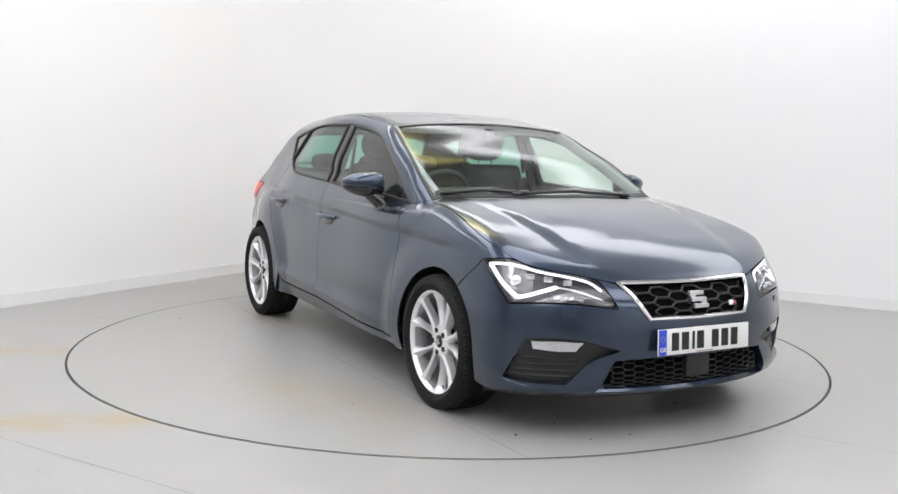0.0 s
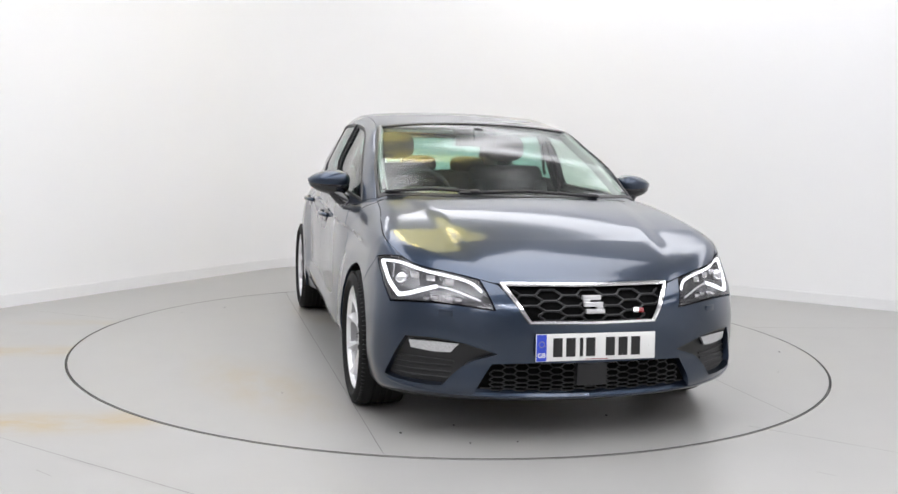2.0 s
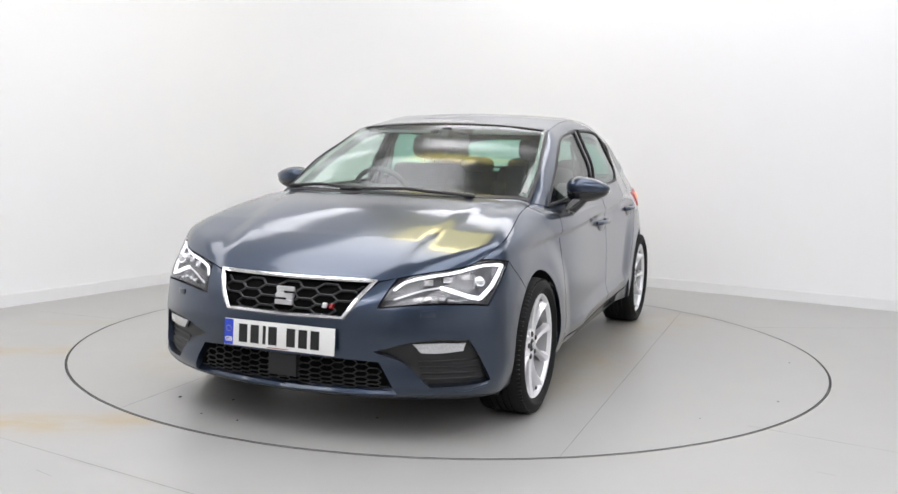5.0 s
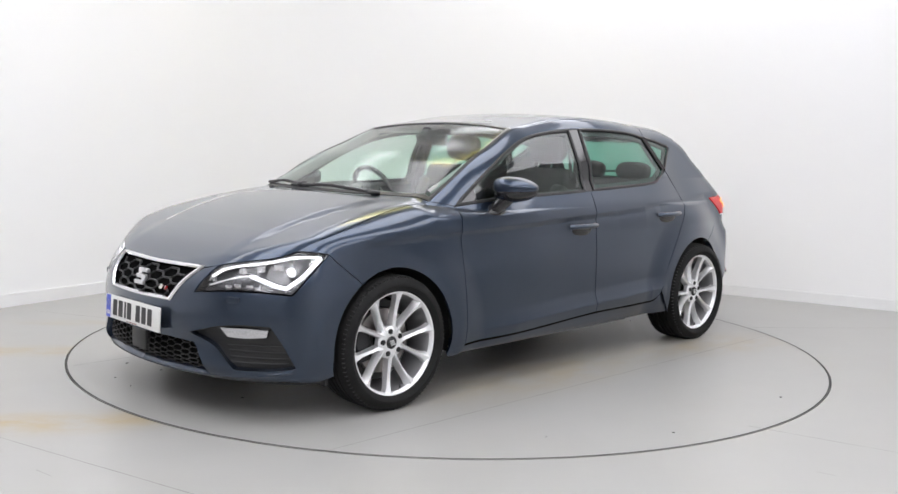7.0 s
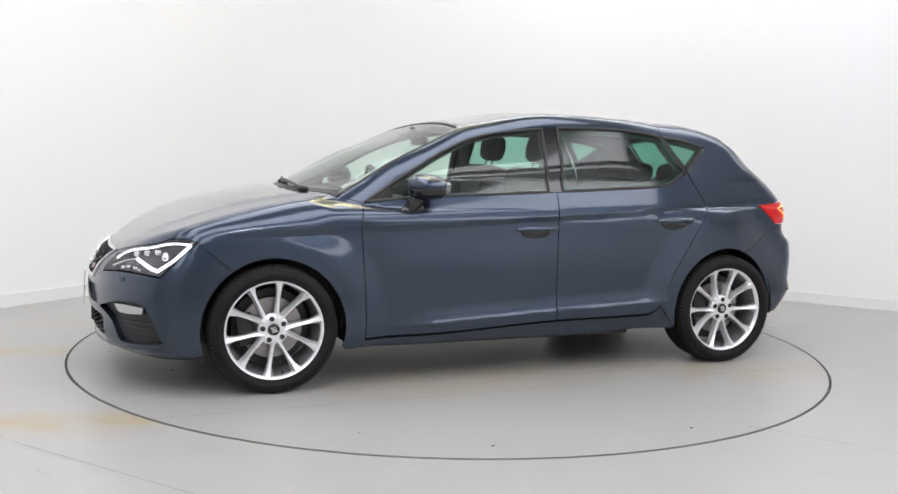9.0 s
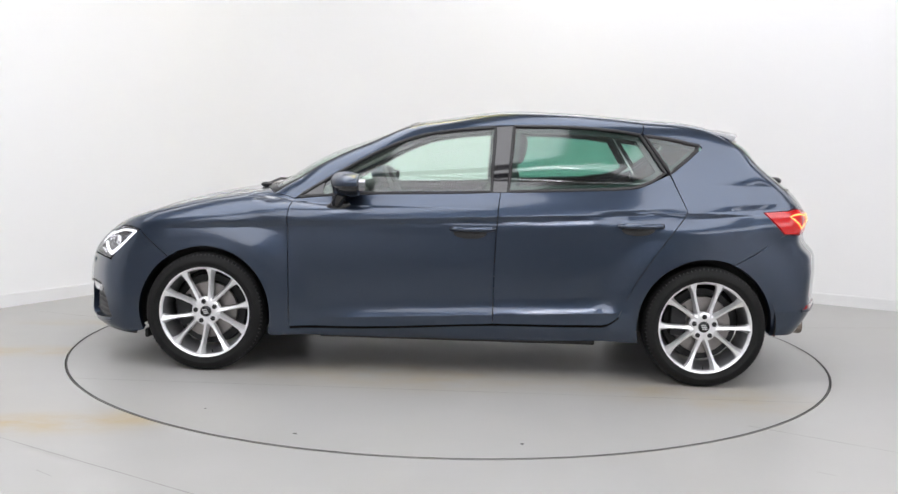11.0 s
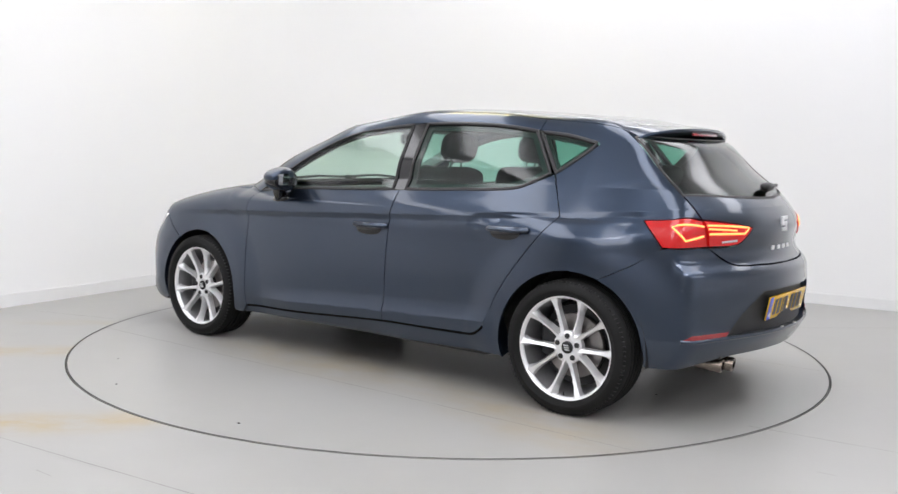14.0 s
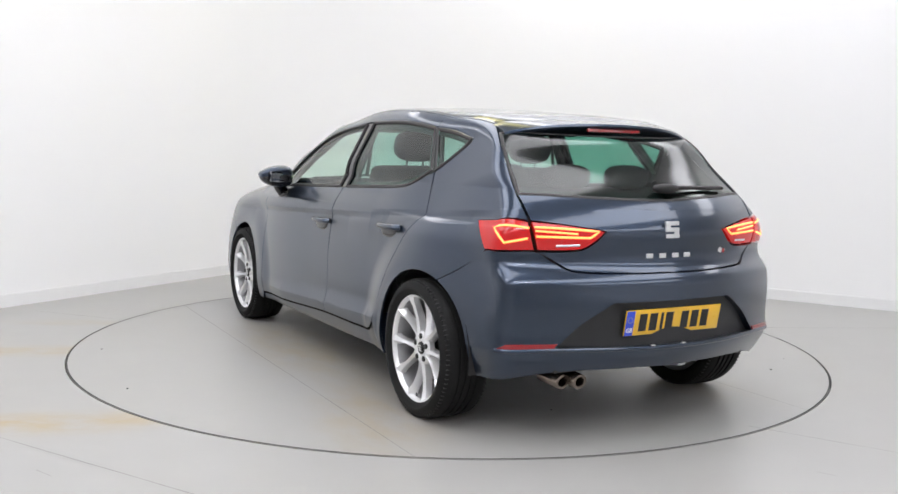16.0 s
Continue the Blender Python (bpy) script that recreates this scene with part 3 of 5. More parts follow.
def build_skin():
    g = {}
    # bonnet
    g["bonnet"] = panel("bonnet", [[(2.045, 0, 0.660), (2.035, 0.22, 0.660), (2.018, 0.372, 0.662), (1.99, 0.45, 0.680), (1.86, 0.675, 0.722), (1.79, 0.742, 0.757),
        (1.64, 0.785, 0.82), (1.45, 0.765, 0.865), (1.25, 0.738, 0.92), (0.985, 0.715, 0.957), (1.06, 0.5, 0.963), (1.12, 0.22, 0.965), (1.135, 0, 0.965)]],
        (0.35, 0, 0.94), PAINT, car, whole=True, step=0.035)
    # front wings
    g["wing"] = panel("front_wing", [[(0.985, 0.715, 0.957), (1.25, 0.738, 0.92), (1.45, 0.765, 0.865), (1.64, 0.785, 0.82), (1.79, 0.742, 0.757), (1.675, 0.826, 0.743),
        (1.633, 0.83, 0.70)] + arch(HUB_X, FRONT_R, 56, 196, 22) + [(0.968, 0.87, 0.19), (0.90, 0.87, 0.19), (0.864, 0.87, 0.25), (0.872, 0.87, 0.55), (0.885, 0.85, 0.83),
        (0.862, 0.775, 0.93), (0.93, 0.75, 0.95)]], (0.1, 0.85, 0.5), PAINT, car, both=True, step=0.018)
    # doors
    g["front_door"] = panel("front_door", [[(0.862, 0.775, 0.93), (0.6, 0.78, 0.945), (0.2, 0.78, 0.966), (-0.235, 0.77, 0.985), (-0.225, 0.826, 0.90), (-0.213, 0.84, 0.65),
        (-0.21, 0.85, 0.30), (0.3, 0.87, 0.268), (0.864, 0.87, 0.25), (0.872, 0.87, 0.55), (0.885, 0.85, 0.83)]], (0, 0.95, 0.3), PAINT, car, both=True, gap=0.0025, step=0.014)
    g["rear_door"] = panel("rear_door", [[(-0.235, 0.77, 0.985), (-0.6, 0.755, 1.0), (-0.93, 0.742, 1.022), (-1.03, 0.718, 1.056), (-1.13, 0.686, 1.10), (-1.19, 0.745, 0.975),
        (-1.218, 0.775, 0.915), (-1.195, 0.80, 0.875), (-1.105, 0.835, 0.76), (-0.955, 0.846, 0.54), (-0.865, 0.846, 0.36), (-0.80, 0.844, 0.315), (-0.70, 0.844, 0.306),
        (-0.21, 0.85, 0.30), (-0.213, 0.84, 0.65), (-0.225, 0.826, 0.90)]], (0, 0.95, 0.3), PAINT, car, both=True, gap=0.0025, step=0.014)
    panel("sill", [[(0.905, 0.87, 0.262), (0.3, 0.87, 0.280), (-0.21, 0.85, 0.312), (-0.70, 0.844, 0.325), (-0.86, 0.846, 0.41), (-0.93, 0.85, 0.41), (-0.966, 0.85, 0.28), (-0.972, 0.85, 0.214),
        (-0.3, 0.83, 0.19), (0.33, 0.85, 0.185), (0.905, 0.86, 0.183)]], (0, 1, 0), PAINT, car, both=True, sink=0.014, rim=0.07)
    # black bead paints the dark gap between doors and sill
    bead("sill_gap_shade", [(0.86, 0.87, 0.245), (0.3, 0.87, 0.263), (-0.21, 0.85, 0.295), (-0.70, 0.844, 0.301), (-0.80, 0.844, 0.311), (-0.865, 0.846, 0.356)], (0, 1, 0), 0.008, MATT_BLACK, car, "black strip painting the shaded gap under the doors", closed=False, sink=0.004)
    # rear quarters with the rear pillars
    g["quarter"] = panel("rear_quarter_panel", [[(-0.99, 0.601, 1.312), (-1.0, 0.556, 1.37), (-1.25, 0.525, 1.345), (-1.40, 0.515, 1.318), (-1.46, 0.545, 1.285), (-1.61, 0.59, 1.155), (-1.755, 0.627, 1.028),
        (-1.848, 0.624, 0.93), (-1.752, 0.724, 0.931), (-1.62, 0.738, 0.922), (-1.682, 0.765, 0.861), (-1.73, 0.759, 0.798), (-1.60, 0.80, 0.715)] + arch(-HUB_X, REAR_R, 113, -16, 22)
        + [(-0.970, 0.85, 0.220), (-0.865, 0.846, 0.36), (-0.955, 0.846, 0.54), (-1.105, 0.835, 0.76), (-1.195, 0.80, 0.875), (-1.218, 0.775, 0.915), (-1.19, 0.745, 0.975),
           (-1.135, 0.686, 1.10), (-1.28, 0.605, 1.215), (-1.312, 0.585, 1.243), (-1.295, 0.58, 1.264)]], (-0.3, 0.85, 0.42), PAINT, car, both=True, step=0.016)
    # roof and its side rails
    rail_top = [(0.985, 0.715, 0.957), (0.80, 0.685, 1.06), (0.62, 0.652, 1.155), (0.45, 0.622, 1.24), (0.27, 0.59, 1.322), (0.0, 0.568, 1.372), (-0.4, 0.56, 1.395), (-0.8, 0.556, 1.385), (-1.0, 0.556, 1.37)]
    panel("roof_rail", [rail_top + [(-0.99, 0.601, 1.312), (-0.83, 0.613, 1.333), (-0.6, 0.622, 1.346), (-0.2, 0.622, 1.339), (0.03, 0.625, 1.315), (0.21, 0.64, 1.277), (0.39, 0.675, 1.205),
        (0.571, 0.713, 1.107), (0.70, 0.74, 1.03), (0.862, 0.775, 0.93), (0.93, 0.75, 0.95)]], (0.15, 0.75, 0.65), PAINT, car, "painted windscreen pillar and roof edge", both=True)
    panel("roof", [[(0.235, 0, 1.357), (0.245, 0.3, 1.35), (0.27, 0.59, 1.322)] + rail_top[5:] + [(-1.25, 0.525, 1.345), (-1.40, 0.515, 1.318), (-1.44, 0.3, 1.338), (-1.45, 0, 1.345)]],
          (0, 0, 1), PAINT, car, whole=True, step=0.05)
    panel("headlining", [[(0.22, 0, 1.357), (0.25, 0.57, 1.322), (0.0, 0.55, 1.372), (-0.4, 0.545, 1.395), (-1.0, 0.54, 1.37), (-1.35, 0.48, 1.32), (-1.40, 0, 1.345)]],
          (0, 0, 1), LINER, car, "pale grey fabric headlining", whole=True, step=0.06, sink=0.035, rim=0.005)
    # windscreen
    screen = [(1.125, 0, 0.972), (1.11, 0.22, 0.972), (1.05, 0.5, 0.97), (0.982, 0.70, 0.968), (0.80, 0.68, 1.06), (0.62, 0.647, 1.155), (0.45, 0.617, 1.24), (0.275, 0.583, 1.322), (0.25, 0.3, 1.348), (0.24, 0, 1.355)]
    ws = panel("windscreen", [screen], (0.6, 0, 0.8), SCREEN_GLASS, car, "green tinted windscreen", whole=True, sink=0.003, rim=0.004, gap=0.003)
    bead("screen_seal", [(1.118, 0, 0.974)] + screen[1:-1] + [(0.245, 0, 1.353)] + [(x, -y, z) for x, y, z in screen[-2:0:-1]], (0.6, 0, 0.8), 0.009, BLACK, ws, "black rubber edge", both=False, flat=0.35)
    panel("shade_band", [[(0.272, 0, 1.340), (0.285, 0.3, 1.334), (0.30, 0.575, 1.308), (0.275, 0.583, 1.322), (0.25, 0.3, 1.348), (0.24, 0, 1.355)]], (0.6, 0, 0.8), GLOSS_BLACK, ws, "black printed upper edge", whole=True, sink=0.006, rim=0.001)
    panel("scuttle", [[(1.134, 0, 0.965), (1.12, 0.22, 0.965), (1.06, 0.5, 0.963), (0.985, 0.712, 0.957), (0.96, 0.70, 0.98), (1.02, 0.5, 0.985), (1.075, 0.22, 0.99), (1.09, 0, 0.99)]], (0.5, 0, 0.85), BLACK, car,
          "black plastic scuttle panel", whole=True, sink=-0.002)
    # front bumper, with openings for the lamps and grilles
    g["bumper"] = panel("front_bumper", [[(2.128, 0, 0.512), (2.122, 0.278, 0.515), (2.07, 0.335, 0.60), (2.022, 0.380, 0.662), (1.99, 0.45, 0.680), (2.055, 0.425, 0.615), (2.085, 0.405, 0.563), (2.015, 0.57, 0.58), (1.928, 0.70, 0.580),
        (1.844, 0.795, 0.572), (1.763, 0.816, 0.66), (1.675, 0.826, 0.743), (1.633, 0.83, 0.70)] + arch(HUB_X, FRONT_R, 56, -18, 12) + [(1.70, 0.83, 0.185), (1.867, 0.765, 0.19), (1.98, 0.55, 0.172), (2.05, 0.3, 0.168), (2.075, 0, 0.168),
        (2.125, 0, 0.206), (2.11, 0.25, 0.207), (2.055, 0.485, 0.214), (2.088, 0.415, 0.345), (2.13, 0.25, 0.352), (2.15, 0, 0.352)],
        [(2.105, 0.400, 0.388), (2.05, 0.54, 0.428), (1.99, 0.65, 0.441), (1.92, 0.742, 0.438), (1.88, 0.785, 0.35), (1.838, 0.812, 0.262), (1.93, 0.71, 0.25), (2.012, 0.61, 0.247), (2.055, 0.515, 0.345)]],
        (0.78, 0.62, 0), PAINT, car, whole=True, step=0.028, rim=0.035)
    panel("fog_recess", [[(2.12, 0.37, 0.385), (2.05, 0.54, 0.435), (1.99, 0.65, 0.45), (1.915, 0.75, 0.445), (1.83, 0.82, 0.255), (1.93, 0.71, 0.24), (2.014, 0.61, 0.24), (2.06, 0.505, 0.345)]], (0.78, 0.62, 0), BLACK, g["bumper"],
          "black recess round the fog lamp", both=True, sink=0.03, rim=0.002)
    for k in range(4):
        z = 0.275 + 0.024 * k
        bead("recess_slat", [(2.03 - 0.015 * k, 0.59 - 0.015 * k, z), (1.93, 0.72, z), (1.86, 0.795 - 0.002 * k, z)], (0.78, 0.62, 0), 0.005, BLACK, g["bumper"], closed=False, sink=0.026)
    panel("lower_grille_backing", [[(2.15, 0, 0.36), (2.13, 0.25, 0.36), (2.08, 0.43, 0.35), (2.05, 0.50, 0.208), (2.11, 0.25, 0.20), (2.12, 0, 0.20)]], (0.9, 0.4, 0), MATT_BLACK, g["bumper"], "black lower grille backing", whole=True, sink=0.034, rim=0.002)
    panel("splitter", [[(2.078, 0, 0.166), (2.05, 0.3, 0.166), (1.98, 0.55, 0.170), (1.867, 0.765, 0.188), (1.70, 0.83, 0.183), (1.70, 0.81, 0.16), (1.95, 0.55, 0.148), (2.03, 0, 0.145)]], (0.6, 0.5, -0.5), BLACK, car, "black under edge", whole=True, step=0.05, rim=0.03)
    # rear bumper
    g["rear_bumper"] = panel("rear_bumper", [[(-2.035, 0, 0.712), (-2.02, 0.2, 0.714), (-1.958, 0.45, 0.724), (-1.92, 0.537, 0.762), (-1.885, 0.608, 0.80), (-1.82, 0.73, 0.799), (-1.73, 0.759, 0.798), (-1.60, 0.80, 0.715)]
        + arch(-HUB_X, REAR_R, 113, 187, 12) + [(-1.70, 0.79, 0.250), (-1.80, 0.71, 0.270), (-1.95, 0.50, 0.295), (-2.03, 0.2, 0.30), (-2.04, 0, 0.30), (-2.067, 0, 0.413), (-2.05, 0.25, 0.413), (-1.962, 0.55, 0.413), (-1.995, 0.45, 0.51), (-2.035, 0.315, 0.598), (-2.055, 0, 0.60)]],
        (-0.78, 0.62, 0), PAINT, car, whole=True, step=0.03, rim=0.035)
    panel("plate_recess", [[(-2.055, 0, 0.61), (-2.035, 0.325, 0.606), (-1.99, 0.47, 0.51), (-1.955, 0.57, 0.405), (-2.05, 0.25, 0.405), (-2.067, 0, 0.405)]], (-0.9, 0.4, 0), DARK, g["rear_bumper"], "dark grey recess behind the plate", whole=True, sink=0.03, rim=0.002)
    # tailgate
    g["tailgate"] = panel("tailgate", [[(-1.92, 0, 1.008), (-1.87, 0.3, 1.012), (-1.757, 0.622, 1.026), (-1.85, 0.617, 0.93), (-1.915, 0.474, 0.914), (-1.969, 0.318, 0.888), (-1.964, 0.375, 0.836), (-1.952, 0.425, 0.807), (-1.885, 0.603, 0.80),
        (-1.92, 0.537, 0.768), (-1.957, 0.45, 0.73), (-2.02, 0.2, 0.72), (-2.035, 0, 0.718)]], (-0.9, 0.2, 0.3), PAINT, car, whole=True, gap=0.002)
    rg = [(-1.918, 0, 1.014), (-1.87, 0.3, 1.018), (-1.757, 0.618, 1.032), (-1.61, 0.582, 1.155), (-1.468, 0.535, 1.28), (-1.56, 0.3, 1.285), (-1.60, 0, 1.287)]
    rw = panel("rear_window", [rg], (-0.7, 0.1, 0.7), PRIVACY_GLASS, g["tailgate"], "dark green tinted rear window", whole=True, sink=0.003, rim=0.003)
    bead("window_seal", [rg[0]] + rg[1:-1] + [rg[-1]] + [(x, -y, z) for x, y, z in rg[-2:0:-1]], (-0.7, 0, 0.7), 0.008, BLACK, g["tailgate"], "black printed edge", both=False, flat=0.3)
    # side windows
    fg = [(0.845, 0.772, 0.938), (0.70, 0.742, 1.026), (0.571, 0.715, 1.10), (0.39, 0.677, 1.198), (0.21, 0.642, 1.270), (0.03, 0.627, 1.307), (-0.2, 0.622, 1.330), (-0.185, 0.77, 0.988), (0.2, 0.778, 0.970), (0.6, 0.778, 0.950)]
    fw = panel("front_side_window", [fg], (0, 0.9, 0.4), GREEN_GLASS, g["front_door"], "green tinted door window", both=True, sink=0.006, rim=0.003)
    bead("window_seal", fg, (0, 0.9, 0.4), 0.009, BLACK, g["front_door"], "black rubber window seal", flat=0.6)
    rgl = [(-0.30, 0.62, 1.336), (-0.6, 0.625, 1.339), (-0.83, 0.616, 1.327), (-0.975, 0.604, 1.307), (-1.105, 0.682, 1.106), (-1.03, 0.718, 1.061), (-0.93, 0.742, 1.027), (-0.6, 0.755, 1.005), (-0.275, 0.77, 0.992)]
    rwn = panel("rear_side_window", [rgl], (0, 0.9, 0.4), PRIVACY_GLASS, g["rear_door"], "dark privacy-tinted door window", both=True, sink=0.006, rim=0.003)
    bead("window_seal", rgl, (0, 0.9, 0.4), 0.009, BLACK, g["rear_door"], "black rubber window seal", flat=0.6)
    panel("pillar_cover", [[(-0.2, 0.62, 1.336), (-0.30, 0.62, 1.341), (-0.275, 0.77, 0.989), (-0.238, 0.77, 0.986), (-0.185, 0.77, 0.985)]], (0, 0.9, 0.4), GLOSS_BLACK, g["front_door"], "gloss black pillar cover", both=True, sink=0.004, rim=0.02)
    panel("mirror_corner", [[(0.855, 0.774, 0.934), (0.70, 0.742, 1.028), (0.705, 0.77, 0.944)]], (0, 0.9, 0.4), GLOSS_BLACK, g["front_door"], "black corner by the mirror", both=True, sink=0.002, rim=0.01)
    q = [(-1.0, 0.603, 1.303), (-1.15, 0.59, 1.288), (-1.296, 0.585, 1.254), (-1.272, 0.607, 1.22), (-1.135, 0.682, 1.108)]
    qw = panel("quarter_window", [q], (0, 0.85, 0.45), PRIVACY_GLASS, g["quarter"], "small tinted rear quarter window", both=True, sink=0.004, rim=0.003)
    bead("window_seal", q, (0, 0.85, 0.45), 0.010, BLACK, g["quarter"], "black rubber window seal", flat=0.6)
    # black inner frames behind the glass
    for key, loop, k in (("front_door", fg, 0.020), ("rear_door", rgl, 0.036), ("quarter", q, 0.028)):
        panel("window_frame", [loop, inset(loop, (0, 0.9, 0.4), k)], (0, 0.9, 0.4), BLACK, g[key], "black inner window frame", both=True, sink=0.014, rim=0.012, gap=0.0)
    # inner door trims and pillars
    panel("door_trim", [[(0.85, 0.775, 0.93), (0.2, 0.78, 0.964), (-0.20, 0.77, 0.983), (-0.20, 0.85, 0.32), (0.84, 0.87, 0.28)]], (0, 0.95, 0.3), TRIM, g["front_door"], "charcoal inner door trim", both=True, sink=0.055, rim=-0.05, step=0.08)
    panel("door_trim", [[(-0.26, 0.77, 0.985), (-0.6, 0.755, 0.998), (-0.93, 0.742, 1.02), (-1.12, 0.70, 1.08), (-1.18, 0.76, 0.92), (-0.95, 0.846, 0.56), (-0.80, 0.844, 0.34), (-0.25, 0.85, 0.32)]], (0, 0.95, 0.3), TRIM, g["rear_door"], "charcoal inner door trim", both=True, sink=0.055, rim=-0.05, step=0.08)
    panel("inner_quarter_trim", [[(-1.14, 0.686, 1.09), (-1.27, 0.61, 1.20), (-1.45, 0.57, 1.25), (-1.72, 0.64, 1.02), (-1.72, 0.72, 0.9), (-1.2, 0.79, 0.88)]], (-0.2, 0.85, 0.42), TRIM, car, "charcoal inner rear trim", both=True, sink=0.04, rim=0.003, step=0.08)
    return g


SKIN = build_skin()


def build_wheel():
    # tyre with three grooves; its outer face looks along +y
    R, w = 0.316, 0.1125
    wheel = part("wheel", lathe([(0.240, 0.098), (0.246, 0.100), (0.247, 0.094), (0.240, 0.085), (0.232, 0.080), (0.222, 0.03), (0.215, -0.09), (0.235, -0.10), (0.238, -0.095)], 96), ALLOY_SHADE, car, "silver alloy wheel with five forked spokes")
    prof = [(0.236, -w * 0.80), (0.250, -w * 0.95), (0.275, -w * 1.02), (0.297, -w * 0.98), (0.309, -w * 0.86), (R - 0.002, -w * 0.70)]
    for c in (-0.045, -0.015, 0.015, 0.045):
        prof += [(R, c - 0.011), (R, c - 0.005), (R - 0.007, c - 0.004), (R - 0.007, c + 0.004), (R, c + 0.005)]
    prof += [(R, w * 0.62), (R - 0.002, w * 0.70), (0.309, w * 0.86), (0.297, w * 0.98), (0.281, w * 1.03), (0.278, w * 1.045), (0.268, w * 1.045), (0.265, w * 1.02), (0.250, w * 0.97), (0.240, w * 0.86), (0.236, w * 0.80)]
    tyre = part("tyre", lathe(prof, 96, True), RUBBER, wheel, "black low-profile tyre")
    bm = bmesh.new()
    for k in range(90):
        a = k * math.tau / 90
        for s in (-1, 1):
            add_box(bm, (0.004, 0.030, 0.010), (0, 0, 0))
            bm.verts.ensure_lookup_table()
            for v in bm.verts[-8:]:
                v.co = Matrix.Rotation(a, 4, "Y") @ (v.co + Vector((0, s * w * 0.80, 0.3055)))
    tagged(part("tread_block", bm, BLACK, wheel, "shoulder tread blocks"), kind="stuff")
    part("rim_lip", lathe([(0.228, 0.080), (0.232, 0.092), (0.240, 0.099), (0.2465, 0.0995), (0.2475, 0.092), (0.242, 0.086)], 96, True), ALLOY, wheel, "bright machined rim edge")
    # five arms, each split into two spokes with a bevelled bright face
    spoke = bmesh.new()
    for s in (-1, 1):
        secs = []
        for t, width, y in ((0.0, 0.028, 0.070), (0.18, 0.022, 0.067), (0.45, 0.019, 0.069), (0.72, 0.023, 0.078), (0.86, 0.034, 0.087), (1.0, 0.060, 0.0935)):
            ax, az = 0.007 * s, 0.056
            bx, bz = 0.241 * math.sin(s * radians(17.5)), 0.241 * math.cos(radians(17.5))
            cx, cz = ax + (bx - ax) * t, az + (bz - az) * t
            deep = 0.042 - 0.012 * t
            k = unit((bx - ax, bz - az))
            row = []
            for q, yy in ((0.60, y - deep), (0.5, y - 0.003), (-0.12, y + 0.005), (-0.5, y - 0.017), (-0.60, y - deep)):
                row.append(spoke.verts.new((cx + k[1] * q * s * width, yy, cz - k[0] * q * s * width)))
            secs.append(row)
        for p, q in zip(secs, secs[1:]):
            for k in range(4):
                spoke.faces.new((p[k], p[k + 1], q[k + 1], q[k]))
        spoke.faces.new(secs[0])
        spoke.faces.new(secs[-1][::-1])
    me = None
    for k in range(5):
        if me is None:
            ob = part("spoke", spoke, ALLOY, wheel)
            me = ob.data
        else:
            ob = new("spoke", me)
            ob.parent = wheel
        ob.matrix_basis = Matrix.Rotation(radians(36 + 72 * k), 4, "Y")
    part("hub", lathe([(0.0, 0.040), (0.078, 0.040), (0.076, 0.062), (0.066, 0.071), (0.040, 0.073), (0.032, 0.068), (0.0, 0.068)], 40), ALLOY, wheel)
    part("centre_cap", lathe([(0.0, 0.0765), (0.024, 0.0755), (0.029, 0.072), (0.030, 0.066)], 32), GLOSS_BLACK, wheel, "black centre cap")
    emblem = bmesh.new()
    for z, x in ((0.010, 0.003), (0.0, 0.0), (-0.010, -0.003)):
        add_box(emblem, (0.026, 0.004, 0.006), (x, 0.077, z), 0.001)
    part("cap_emblem", emblem, SATIN, wheel, "plain silver emblem")
    hole = lathe([(0.0, 0.0775), (0.009, 0.0775), (0.0125, 0.0755), (0.0135, 0.066)], 20)
    bolt_me = None
    for k in range(5):
        a = radians(90 + 72 * k)
        if bolt_me is None:
            ob = part("wheel_bolt", hole, BLACK, wheel, "dark wheel bolt")
            bolt_me = ob.data
        else:
            ob = tagged(new("wheel_bolt", bolt_me), "dark wheel bolt")
            ob.parent = wheel
        ob.matrix_basis = Matrix.Translation((0.054 * math.cos(a), 0, 0.054 * math.sin(a)))
    part("brake_disc", lathe([(0.06, 0.005), (0.150, 0.005), (0.152, -0.002), (0.152, -0.018), (0.06, -0.018)], 64), STEEL, wheel, "worn steel brake disc")
    part("brake_caliper", box((0.085, 0.06, 0.16), (0.125, -0.005, 0.02), 0.015, (0, 0, 0)), DARK, wheel, "dark brake caliper")
    part("inner_drum", lathe([(0.0, -0.03), (0.19, -0.03), (0.20, -0.09)], 40), BLACK, wheel, "dark wheel backing")
    bm = bmesh.new()
    add_tube(bm, [(0.0, 0.086, -0.222), (0.0, 0.088, -0.206)], 0.004, 8)
    part("valve", bm, BLACK, wheel)
    return wheel


def build_wheels():
    first = build_wheel()
    first.parent = car
    spots = [(HUB_X, 0.765, -7), (-HUB_X, 0.760, 0), (HUB_X, -0.765, -7), (-HUB_X, -0.760, 0)]
    for k, (x, y, spin) in enumerate(spots):
        m = pose(x, y, HUB_Z, 0, 0, 0 if y > 0 else 180) @ pose(0, 0, 0, 0, (11, 0, 23, -9)[k], 0)
        if k == 0:
            first.matrix_basis = m
        else:
            copy_thing(first, m)


build_wheels()


